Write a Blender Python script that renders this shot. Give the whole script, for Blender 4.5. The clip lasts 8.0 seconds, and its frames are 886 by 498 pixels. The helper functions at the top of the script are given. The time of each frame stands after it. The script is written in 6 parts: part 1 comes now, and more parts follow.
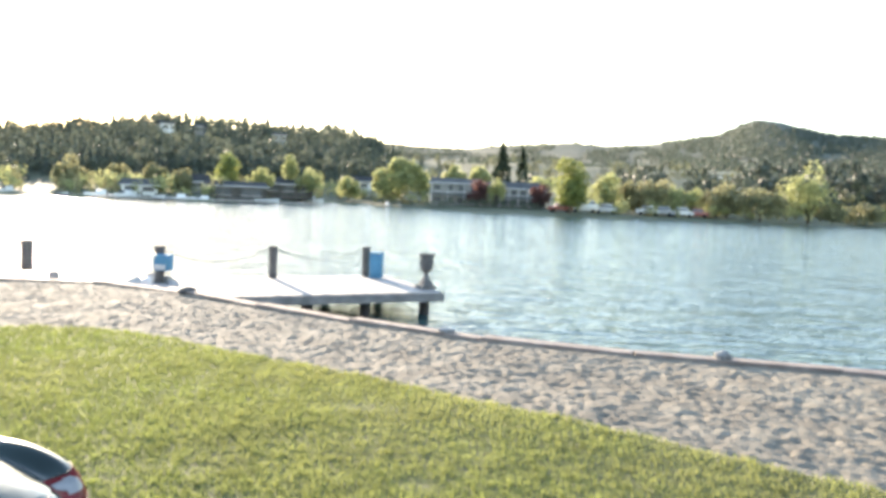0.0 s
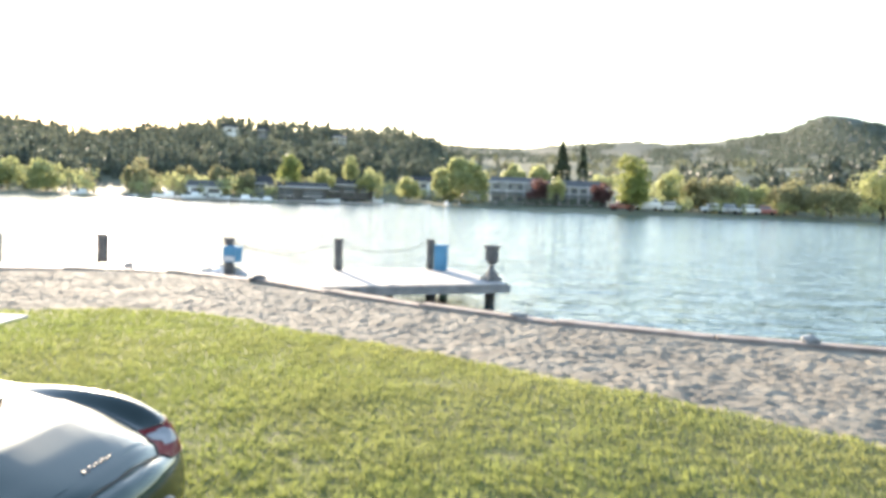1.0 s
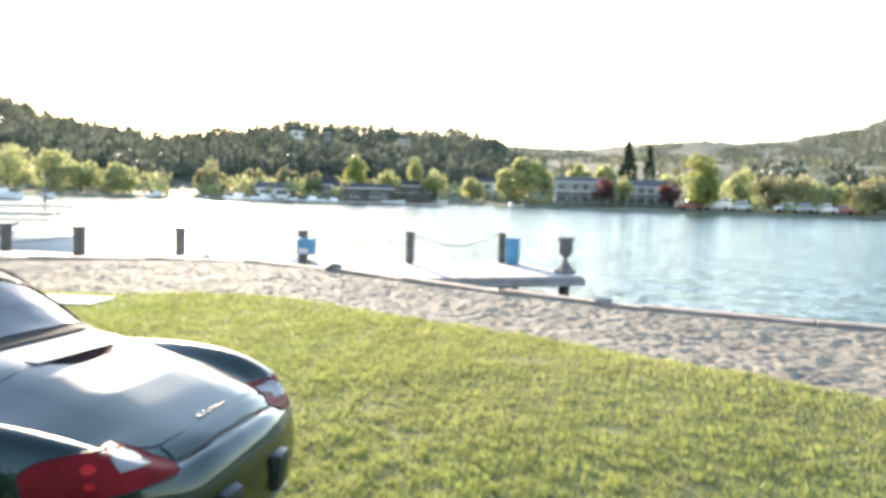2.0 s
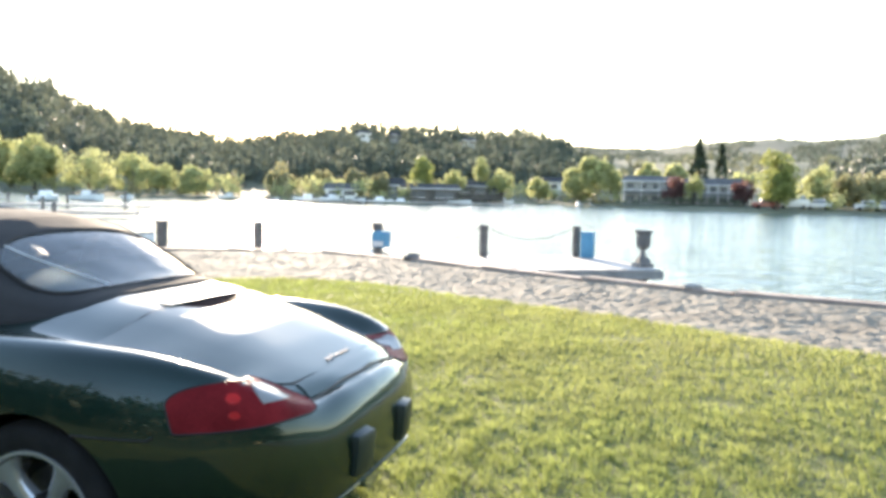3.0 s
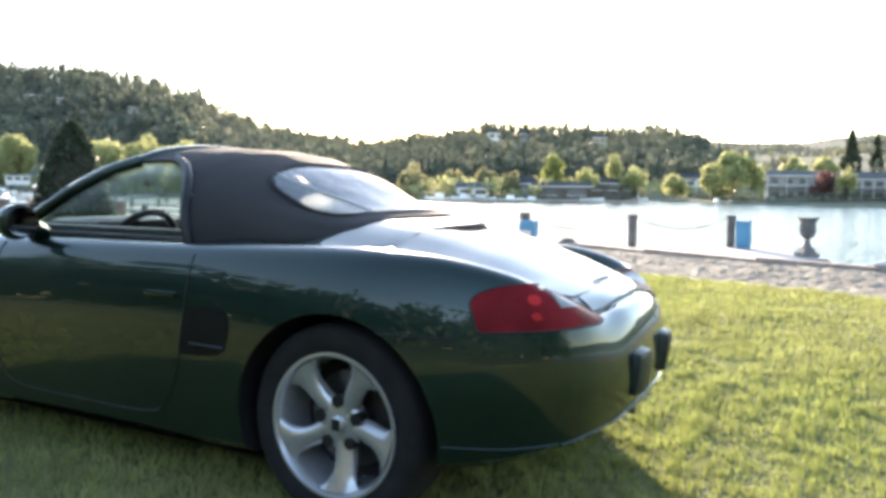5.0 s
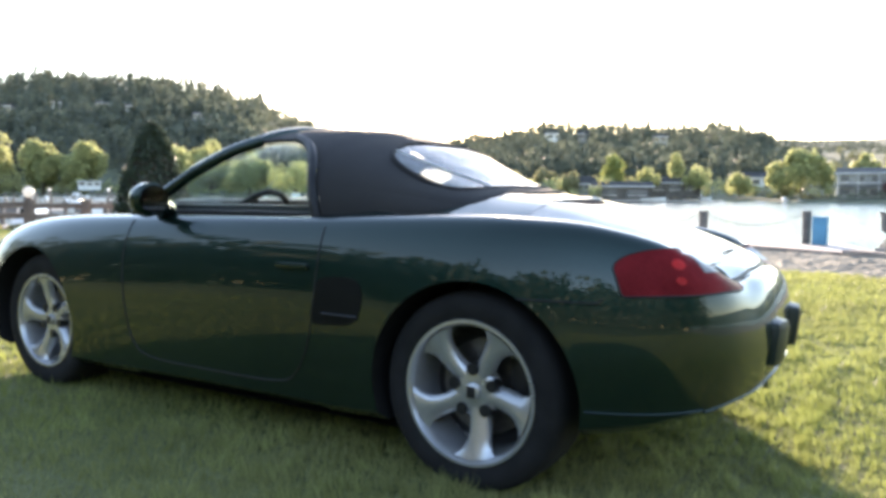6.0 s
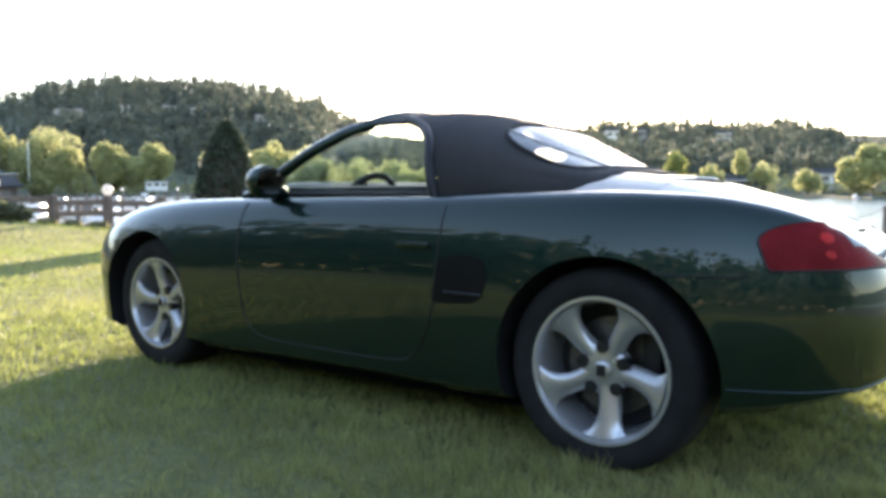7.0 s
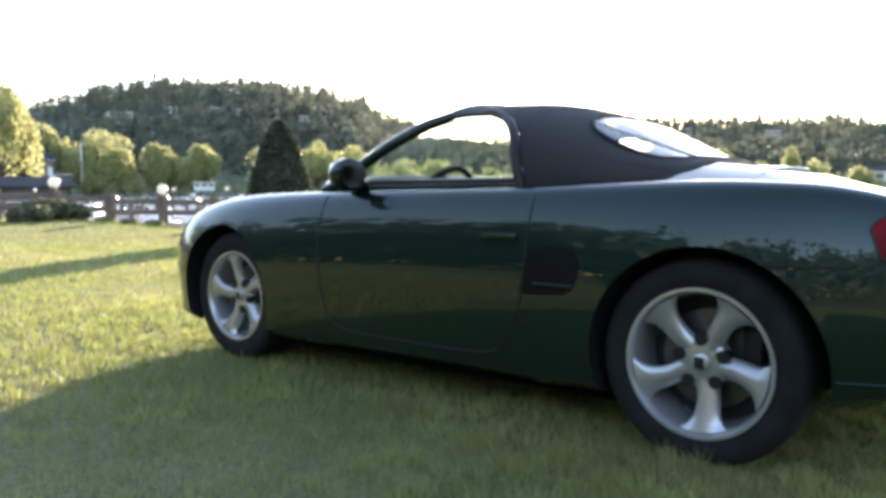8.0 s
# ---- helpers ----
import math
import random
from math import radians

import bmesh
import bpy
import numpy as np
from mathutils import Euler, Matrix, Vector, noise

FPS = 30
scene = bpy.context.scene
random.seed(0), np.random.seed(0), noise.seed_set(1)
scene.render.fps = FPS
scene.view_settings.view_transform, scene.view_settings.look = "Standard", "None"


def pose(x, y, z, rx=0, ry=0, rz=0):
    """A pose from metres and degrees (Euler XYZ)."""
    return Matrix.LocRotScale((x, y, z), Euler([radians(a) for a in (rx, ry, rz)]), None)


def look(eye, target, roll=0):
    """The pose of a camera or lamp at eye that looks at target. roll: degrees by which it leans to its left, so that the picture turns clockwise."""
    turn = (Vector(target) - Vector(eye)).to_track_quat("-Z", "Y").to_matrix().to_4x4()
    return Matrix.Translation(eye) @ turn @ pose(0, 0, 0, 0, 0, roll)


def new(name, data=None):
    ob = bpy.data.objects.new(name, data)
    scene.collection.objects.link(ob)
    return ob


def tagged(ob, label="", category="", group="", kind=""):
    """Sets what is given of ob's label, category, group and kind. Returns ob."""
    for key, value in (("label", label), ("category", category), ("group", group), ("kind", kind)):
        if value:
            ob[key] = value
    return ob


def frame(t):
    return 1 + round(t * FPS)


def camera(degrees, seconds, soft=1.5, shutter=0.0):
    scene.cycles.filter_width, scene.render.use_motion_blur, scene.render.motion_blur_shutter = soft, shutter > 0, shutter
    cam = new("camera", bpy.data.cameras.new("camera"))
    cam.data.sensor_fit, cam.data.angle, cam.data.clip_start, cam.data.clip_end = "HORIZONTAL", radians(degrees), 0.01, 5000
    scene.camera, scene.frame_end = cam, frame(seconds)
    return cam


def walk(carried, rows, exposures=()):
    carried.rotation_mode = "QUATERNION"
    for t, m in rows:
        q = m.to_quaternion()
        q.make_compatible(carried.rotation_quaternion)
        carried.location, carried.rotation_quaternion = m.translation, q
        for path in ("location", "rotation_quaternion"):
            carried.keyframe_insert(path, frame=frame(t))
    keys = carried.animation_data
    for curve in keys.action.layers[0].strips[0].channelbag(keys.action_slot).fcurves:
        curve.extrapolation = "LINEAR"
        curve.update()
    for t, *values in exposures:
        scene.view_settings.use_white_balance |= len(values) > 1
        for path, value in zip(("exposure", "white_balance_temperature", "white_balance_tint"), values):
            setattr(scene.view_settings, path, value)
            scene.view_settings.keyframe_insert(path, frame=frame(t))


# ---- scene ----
cam = camera(58.0, 8.0, soft=3.8)
PATH = [
    (0, (2.555, -2.835, 2.078), (2.345, -0.851, 1.937), 2.5),
    (0.5, (2.486, -2.8, 1.945), (2.205, -0.825, 1.801), 2.3),
    (1, (2.376, -2.738, 1.819), (2.021, -0.775, 1.674), 2.0),
    (2.5, (1.977, -2.574, 1.426), (1.391, -0.668, 1.281), 1.5),
    (3, (1.864, -2.599, 1.324), (1.2, -0.718, 1.178), 1.3),
    (3.5, (1.751, -2.642, 1.236), (1.007, -0.791, 1.088), 1.2),
    (4, (1.634, -2.681, 1.156), (0.815, -0.863, 1.009), 0.9),
    (4.5, (1.518, -2.723, 1.092), (0.628, -0.938, 0.942), 0.8),
    (6, (1.219, -2.92, 0.928), (0.14, -1.243, 0.781), 0.1),
    (6.5, (1.118, -2.983, 0.887), (-0.023, -1.346, 0.74), -0.1),
    (7, (1.031, -3.038, 0.856), (-0.166, -1.442, 0.707), -0.2),
    (7.5, (0.956, -3.083, 0.833), (-0.287, -1.523, 0.684), -0.4),
    (8, (0.899, -3.127, 0.828), (-0.381, -1.597, 0.678), -0.4),
]
EXPOSURES = [(0.0, 2.68, 7000, 15), (4.0, 2.92, 7000, 17), (8.0, 2.85, 7000, 22)]
walk(cam, [(t, look(eye, target, roll)) for t, eye, target, roll in PATH], EXPOSURES)

# ---- light ----
SUN_AZ, SUN_EL = -32.0, 11.0
world = bpy.data.worlds.new("sky")
scene.world = world
world.use_nodes = True
wn = world.node_tree.nodes
sky = wn.new("ShaderNodeTexSky")
sky.sky_type = "NISHITA"
sky.sun_disc = False
sky.sun_elevation, sky.sun_rotation = radians(SUN_EL), radians(SUN_AZ)
sky.air_density, sky.dust_density, sky.ozone_density = 1.0, 0.25, 1.3
world.node_tree.links.new(sky.outputs[0], wn["Background"].inputs[0])
wn["Background"].inputs[1].default_value = 0.115
sun_data = bpy.data.lights.new("sun", "SUN")
sun_data.energy, sun_data.angle, sun_data.color = 2.8, radians(0.6), (1.0, 0.88, 0.70)
sun = new("sun", sun_data)
sun_way = Vector((math.sin(radians(SUN_AZ)) * math.cos(radians(SUN_EL)), math.cos(radians(SUN_AZ)) * math.cos(radians(SUN_EL)), math.sin(radians(SUN_EL))))
sun.matrix_world = look(sun_way * 60, (0, 0, 0))


# ---- materials ----
def material(name, colour, rough=0.6, metal=0.0, colour2=None, scale=6.0, fine=60.0, bump=0.0, bump_scale=None, vary=0.12, coat=0.0, translucent=0.0, transmission=0.0, alpha=1.0, ior=1.45, island=False, specular=0.5):
    """A node material: two scales of noise drive colour, gloss and relief."""
    m = bpy.data.materials.new(name)
    m.use_nodes = True
    nt = m.node_tree
    n, l = nt.nodes, nt.links
    p = n["Principled BSDF"]
    p.inputs["Roughness"].default_value, p.inputs["Metallic"].default_value = rough, metal
    p.inputs["IOR"].default_value = ior
    p.inputs["Specular IOR Level"].default_value = specular
    p.inputs["Coat Weight"].default_value, p.inputs["Coat Roughness"].default_value = coat, 0.015
    p.inputs["Transmission Weight"].default_value, p.inputs["Alpha"].default_value = transmission, alpha
    tc = n.new("ShaderNodeTexCoord")
    big, small = n.new("ShaderNodeTexNoise"), n.new("ShaderNodeTexNoise")
    for node, s in ((big, scale), (small, fine)):
        node.inputs["Scale"].default_value, node.inputs["Detail"].default_value = s, 4.0
        l.new(tc.outputs["Object"], node.inputs["Vector"])
    mix = n.new("ShaderNodeMix")
    mix.data_type = "RGBA"
    c2 = colour2 or tuple(c * (1 - 2.2 * vary) for c in colour)
    mix.inputs[6].default_value, mix.inputs[7].default_value = (*colour, 1), (*c2, 1)
    ramp = n.new("ShaderNodeMapRange")
    ramp.inputs[1].default_value, ramp.inputs[2].default_value = 0.35, 0.65
    l.new(big.outputs[0], ramp.inputs[0])
    l.new(ramp.outputs[0], mix.inputs[0])
    hsv = n.new("ShaderNodeHueSaturation")
    span = n.new("ShaderNodeMapRange")
    span.inputs[1].default_value, span.inputs[2].default_value, span.inputs[3].default_value, span.inputs[4].default_value = 0.3, 0.7, 1 - vary, 1 + vary
    l.new(small.outputs[0], span.inputs[0])
    l.new(mix.outputs[2], hsv.inputs["Color"])
    out = span.outputs[0]
    info = n.new("ShaderNodeNewGeometry" if island else "ShaderNodeObjectInfo")
    each = n.new("ShaderNodeMapRange")
    each.inputs[3].default_value, each.inputs[4].default_value = 1 - (0.24 if island else 0.08), 1 + (0.24 if island else 0.08)
    l.new(info.outputs["Random Per Island" if island else "Random"], each.inputs[0])
    mul = n.new("ShaderNodeMath")
    mul.operation = "MULTIPLY"
    l.new(out, mul.inputs[0])
    l.new(each.outputs[0], mul.inputs[1])
    l.new(mul.outputs[0], hsv.inputs["Value"])
    l.new(hsv.outputs[0], p.inputs["Base Color"])
    rr = n.new("ShaderNodeMapRange")
    rr.inputs[3].default_value, rr.inputs[4].default_value = max(0.02, rough * 0.85), min(1.0, rough * 1.15)
    l.new(big.outputs[0], rr.inputs[0])
    l.new(rr.outputs[0], p.inputs["Roughness"])
    if bump:
        b = n.new("ShaderNodeBump")
        b.inputs["Strength"].default_value, b.inputs["Distance"].default_value = 1.0, bump
        if bump_scale:
            third = n.new("ShaderNodeTexNoise")
            third.inputs["Scale"].default_value, third.inputs["Detail"].default_value = bump_scale, 5.0
            l.new(tc.outputs["Object"], third.inputs["Vector"])
            l.new(third.outputs[0], b.inputs["Height"])
        else:
            l.new(small.outputs[0], b.inputs["Height"])
        l.new(b.outputs[0], p.inputs["Normal"])
    if translucent:
        t = n.new("ShaderNodeBsdfTranslucent")
        l.new(hsv.outputs[0], t.inputs[0])
        add = n.new("ShaderNodeMixShader")
        add.inputs[0].default_value = translucent
        l.new(p.outputs[0], add.inputs[1])
        l.new(t.outputs[0], add.inputs[2])
        l.new(add.outputs[0], n["Material Output"].inputs[0])
    return m


def leaf_material(name, colour, colour2, translucent=0.5):
    return material(name, colour, 0.55, colour2=colour2, scale=0.25, fine=3.0, vary=0.2, translucent=translucent, island=True)


LAWN = material("lawn_soil", (0.10, 0.115, 0.036), 0.9, colour2=(0.15, 0.15, 0.062), scale=0.9, fine=45, bump=0.03, bump_scale=38, vary=0.35)
GRASS = leaf_material("grass_blade", (0.252, 0.298, 0.082), (0.325, 0.330, 0.125), 0.48)
SAND = material("sand", (0.305, 0.262, 0.196), 0.95, colour2=(0.210, 0.178, 0.133), scale=2.2, fine=120, bump=0.016, bump_scale=45, vary=0.16)
KERB = material("wall_cap", (0.42, 0.335, 0.28), 0.85, colour2=(0.27, 0.21, 0.175), scale=3, fine=60, bump=0.006, vary=0.2)
STONE = material("stone", (0.45, 0.43, 0.40), 0.85, scale=5, fine=60, bump=0.01, vary=0.2)
CONCRETE = material("concrete", (0.55, 0.54, 0.52), 0.8, scale=2, fine=70, bump=0.004, vary=0.1)
PLANK = material("dock_plank", (0.46, 0.43, 0.40), 0.7, colour2=(0.34, 0.31, 0.28), scale=1.4, fine=40, bump=0.004, vary=0.16)
BEAM = material("dock_beam", (0.36, 0.35, 0.33), 0.75, scale=2, fine=40, bump=0.004, vary=0.18)
POST = material("dock_post", (0.17, 0.155, 0.14), 0.85, colour2=(0.11, 0.10, 0.09), scale=4, fine=50, bump=0.006, vary=0.2)
PILE = material("wet_pile", (0.06, 0.055, 0.05), 0.6, scale=4, fine=40, bump=0.006, vary=0.25)
ROPE = material("rope", (0.16, 0.15, 0.14), 0.9, scale=30, fine=200, bump=0.002)
BLUE = material("blue_plastic", (0.085, 0.29, 0.45), 0.45, scale=3, fine=60, vary=0.08)
CAST = material("cast_urn", (0.15, 0.14, 0.13), 0.75, colour2=(0.22, 0.21, 0.20), scale=8, fine=70, bump=0.004, vary=0.2)
BROWN = material("fence_wood", (0.215, 0.160, 0.125), 0.8, colour2=(0.15, 0.108, 0.085), scale=4, fine=60, bump=0.004, vary=0.2)
PALE = material("pale_paint", (0.72, 0.72, 0.70), 0.5, scale=1, fine=30, vary=0.06)
GLOBE = material("opal_globe", (0.85, 0.85, 0.83), 0.25, scale=3, fine=30, vary=0.03, translucent=0.65)
BARK = material("bark", (0.10, 0.075, 0.055), 0.9, scale=3, fine=30, bump=0.02, vary=0.25)
LEAF_YELLOW = leaf_material("leaf_spring_yellow", (0.42, 0.43, 0.20), (0.348, 0.364, 0.167), 0.55)
# LEAF_NEEDLE and LEAF_WOOD are lightened: the hillside's haze is put into their colour
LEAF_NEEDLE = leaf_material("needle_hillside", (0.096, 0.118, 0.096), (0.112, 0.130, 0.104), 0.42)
LEAF_GREEN = leaf_material("leaf_green", (0.25, 0.28, 0.09), (0.30, 0.31, 0.10))
LEAF_OLIVE = leaf_material("leaf_olive", (0.32, 0.30, 0.16), (0.25, 0.24, 0.13))
LEAF_RED = leaf_material("leaf_dark_red", (0.17, 0.085, 0.075), (0.13, 0.065, 0.06))
LEAF_DARK = leaf_material("needle_dark", (0.050, 0.072, 0.045), (0.075, 0.092, 0.055), 0.35)
LEAF_JUNIPER = leaf_material("juniper_sprays", (0.125, 0.140, 0.075), (0.16, 0.166, 0.095), 0.35)
LEAF_VALLEY = leaf_material("leaf_valley", (0.16, 0.165, 0.095), (0.13, 0.14, 0.082), 0.5)
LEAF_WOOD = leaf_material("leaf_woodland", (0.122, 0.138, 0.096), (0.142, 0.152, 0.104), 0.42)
LEAF_FAR = leaf_material("needle_far_range", (0.066, 0.084, 0.066), (0.078, 0.094, 0.072), 0.5)
HILL = material("hill_ground", (0.085, 0.10, 0.058), 0.95, colour2=(0.115, 0.12, 0.07), scale=0.02, fine=0.25, bump=0.8, bump_scale=0.3, vary=0.3)
FARHILL = material("far_hill_ground", (0.058, 0.074, 0.052), 0.95, colour2=(0.078, 0.091, 0.058), scale=0.006, fine=0.05, bump=3.0, bump_scale=0.09, vary=0.3)
WALL_GREY = material("house_render", (0.31, 0.305, 0.285), 0.8, scale=0.4, fine=5, vary=0.1)
WALL_RED = material("red_brown_boards", (0.19, 0.13, 0.115), 0.8, scale=0.6, fine=6, vary=0.15)
WALL_DARK = material("dark_boards", (0.10, 0.09, 0.08), 0.8, scale=0.6, fine=6, vary=0.2)
ROOF_BLUE = material("roof_slate", (0.075, 0.078, 0.08), 0.95, scale=0.6, fine=8, vary=0.12)
ROOF_DARK = material("roof_dark", (0.042, 0.043, 0.046), 0.95, scale=0.6, fine=8, vary=0.15)
PANE = material("window_pane", (0.11, 0.115, 0.12), 0.15, scale=1, fine=3, vary=0.1, ior=1.5)
BOATWHITE = material("boat_gelcoat", (0.78, 0.78, 0.77), 0.2, scale=1, fine=9, vary=0.05)
PAINT = material("dark_green_metallic_paint", (0.0105, 0.0305, 0.0245), 0.42, 0.8, scale=2, fine=300, vary=0.06, coat=0.88, ior=1.25, specular=0.0)
# near-black and hardly reflecting: the underside's shade is put into the colour
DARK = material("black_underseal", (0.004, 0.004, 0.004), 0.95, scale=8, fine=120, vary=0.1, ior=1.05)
TRIM = material("black_trim", (0.010, 0.010, 0.011), 0.55, scale=8, fine=120, vary=0.15)
RUBBER = material("tyre_rubber", (0.010, 0.010, 0.0105), 0.92, scale=9, fine=150, bump=0.001, vary=0.2)
ALLOY = material("silver_alloy", (0.50, 0.505, 0.51), 0.26, 0.65, scale=6, fine=120, vary=0.06)
DISC = material("brake_steel", (0.13, 0.125, 0.12), 0.4, 0.9, scale=10, fine=120, vary=0.15)
MIRROR = material("mirror_glass", (0.62, 0.64, 0.66), 0.04, 1.0, scale=4, fine=60, vary=0.04)
CHROME = material("chrome", (0.80, 0.80, 0.80), 0.08, 1.0, scale=5, fine=90, vary=0.04)
CANVAS = material("black_canvas", (0.022, 0.0205, 0.020), 0.9, colour2=(0.034, 0.031, 0.029), scale=3, fine=500, bump=0.001, vary=0.15)
GLASS = material("tinted_glass", (0.75, 0.82, 0.80), 0.02, scale=1, fine=2, vary=0.02, transmission=1.0, ior=1.1)
VINYL = material("clear_vinyl", (0.86, 0.91, 0.93), 0.08, scale=3, fine=14, bump=0.006, bump_scale=5, vary=0.05, transmission=0.9, ior=1.3)
GUARD = material("satin_dark_green", (0.016, 0.028, 0.025), 0.4, scale=4, fine=200, vary=0.1)
LENS_RED = material("red_lens", (0.20, 0.017, 0.021), 0.30, scale=9, fine=160, bump=0.0015, vary=0.15, ior=1.18, specular=0.12)
INTAKE_SHADE = material("intake_grille", (0.006, 0.007, 0.007), 0.5, scale=8, fine=120, vary=0.1, ior=1.2)
LENS_CLEAR = material("clear_lens", (0.25, 0.25, 0.25), 0.35, scale=9, fine=160, vary=0.1, specular=0.3)
LENS_BRIGHT = material("reflector_red", (0.55, 0.02, 0.02), 0.35, scale=9, fine=60, vary=0.1, ior=1.25)
LENS_SLOT = material("smoked_red_lens", (0.026, 0.013, 0.013), 0.6, scale=9, fine=160, vary=0.15, ior=1.06)
LENS_AMBER = material("amber_lens", (0.60, 0.20, 0.03), 0.15, scale=9, fine=60, vary=0.1, coat=1.0)
BADGE = material("dark_chrome", (0.10, 0.10, 0.10), 0.55, 0.2, scale=5, fine=90, vary=0.1)
LEATHER = material("black_leather", (0.02, 0.019, 0.018), 0.5, scale=8, fine=120, bump=0.001, vary=0.15)


def water_material():
    m = bpy.data.materials.new("lake_water")
    m.use_nodes = True
    n, l = m.node_tree.nodes, m.node_tree.links
    p = n["Principled BSDF"]
    p.inputs["Base Color"].default_value = (0.035, 0.085, 0.080, 1)
    p.inputs["Roughness"].default_value = 0.10
    p.inputs["IOR"].default_value = 1.33
    tc = n.new("ShaderNodeTexCoord")
    last = None
    for scale, stretch, dist in ((0.22, 3.0, 0.10), (0.62, 4.2, 0.20), (1.9, 3.8, 0.15), (6.0, 2.5, 0.050)):
        mp = n.new("ShaderNodeMapping")
        mp.inputs["Rotation"].default_value[2] = radians(14)
        mp.inputs["Scale"].default_value = (scale / stretch, scale, scale)
        nz = n.new("ShaderNodeTexNoise")
        nz.inputs["Scale"].default_value, nz.inputs["Detail"].default_value = 1.0, 2.0
        b = n.new("ShaderNodeBump")
        b.inputs["Strength"].default_value, b.inputs["Distance"].default_value = 1.0, dist
        l.new(tc.outputs["Object"], mp.inputs[0])
        l.new(mp.outputs[0], nz.inputs["Vector"])
        l.new(nz.outputs[0], b.inputs["Height"])
        if last:
            l.new(last.outputs[0], b.inputs["Normal"])
        last = b
    l.new(last.outputs[0], p.inputs["Normal"])
    return m


WATER = water_material()


# ---- mesh helpers ----
def mesh_of(name, verts, faces, mats, smooth=False, sharp=None):
    me = bpy.data.meshes.new(name)
    me.from_pydata([tuple(map(float, v)) for v in verts], [], [tuple(map(int, f)) for f in faces])
    for m in (mats if isinstance(mats, (list, tuple)) else (mats,)):
        me.materials.append(m)
    if smooth:
        me.shade_smooth()
        if sharp:
            me.set_sharp_from_angle(angle=radians(sharp))
    me.update()
    return me


def solid(name, verts, faces, mats, parent=None, label="", smooth=False, sharp=None):
    ob = new(name, mesh_of(name, verts, faces, mats, smooth, sharp))
    ob.parent = parent
    return tagged(ob, label)


def part(name, bm, mats, parent=None, label="", smooth=True, sharp=40):
    """One mesh object out of a bmesh, under a thing or a part."""
    me = bpy.data.meshes.new(name)
    bm.normal_update()
    bm.to_mesh(me)
    bm.free()
    for m in (mats if isinstance(mats, (list, tuple)) else (mats,)):
        me.materials.append(m)
    if smooth:
        me.shade_smooth()
        me.set_sharp_from_angle(angle=radians(sharp))
    ob = new(name, me)
    ob.parent = parent
    return tagged(ob, label)


def thing(name, at, label, category, group="", kind="", turn=0.0):
    ob = new(name)
    ob.empty_display_size = 0.1
    ob.matrix_world = pose(*at, 0, 0, turn)
    return tagged(ob, label, category, group, kind)


def box_bm(size, at=(0, 0, 0), bevel=0.0, turn=0.0, bm=None, taper=1.0):
    b = bmesh.new()
    bmesh.ops.create_cube(b, size=1.0)
    for v in b.verts:
        k = taper if v.co.z > 0 else 1.0
        v.co = Vector((v.co.x * size[0] * k, v.co.y * size[1] * k, v.co.z * size[2]))
    if bevel:
        bmesh.ops.bevel(b, geom=b.edges[:], offset=bevel, segments=2, affect="EDGES", profile=0.6)
    bmesh.ops.transform(b, matrix=pose(*at, 0, 0, turn), verts=b.verts)
    if bm is None:
        return b
    tmp = bpy.data.meshes.new("tmp")
    b.to_mesh(tmp)
    b.free()
    bm.from_mesh(tmp)
    bpy.data.meshes.remove(tmp)
    return bm


def lathe_bm(profile, n=32, axis="z", at=(0, 0, 0), bm=None, loop=False):
    """Turns (radius, height) pairs about an axis."""
    b = bm or bmesh.new()
    rings = []
    for r, h in profile:
        ring = []
        for k in range(n):
            a = 2 * math.pi * k / n
            c, s = r * math.cos(a), r * math.sin(a)
            co = (c, s, h) if axis == "z" else (c, h, s)
            ring.append(b.verts.new(Vector(co) + Vector(at)))
        rings.append(ring)
    for a, c in zip(rings, rings[1:]):
        for k in range(n):
            b.faces.new((a[k], a[(k + 1) % n], c[(k + 1) % n], c[k]))
    if loop:
        for k in range(n):
            b.faces.new((rings[-1][k], rings[-1][(k + 1) % n], rings[0][(k + 1) % n], rings[0][k]))
    else:
        for ring in (rings[0], rings[-1]):
            b.faces.new(ring)
    bmesh.ops.remove_doubles(b, verts=b.verts[:], dist=1e-5)
    bmesh.ops.recalc_face_normals(b, faces=b.faces[:])
    return b


def tube_bm(points, radius, n=8, closed=False, bm=None):
    b = bm or bmesh.new()
    pts = [Vector(p) for p in points]
    rings = []
    for k, p in enumerate(pts):
        q0 = pts[(k - 1) % len(pts)] if (closed or k) else p
        q1 = pts[(k + 1) % len(pts)] if (closed or k < len(pts) - 1) else p
        d = (q1 - q0).normalized()
        u = d.cross(Vector((0.13, 0.21, 0.97)))
        if u.length < 1e-3:
            u = d.cross(Vector((1, 0, 0)))
        u.normalize()
        w = d.cross(u)
        r = radius[k] if isinstance(radius, (list, tuple)) else radius
        rings.append([b.verts.new(p + r * (math.cos(a) * u + math.sin(a) * w)) for a in (2 * math.pi * j / n for j in range(n))])
    for k in range(len(rings) - (0 if closed else 1)):
        a, c = rings[k], rings[(k + 1) % len(rings)]
        for j in range(n):
            b.faces.new((a[j], a[(j + 1) % n], c[(j + 1) % n], c[j]))
    if not closed:
        b.faces.new(rings[0])
        b.faces.new(rings[-1])
    bmesh.ops.recalc_face_normals(b, faces=b.faces[:])
    return b


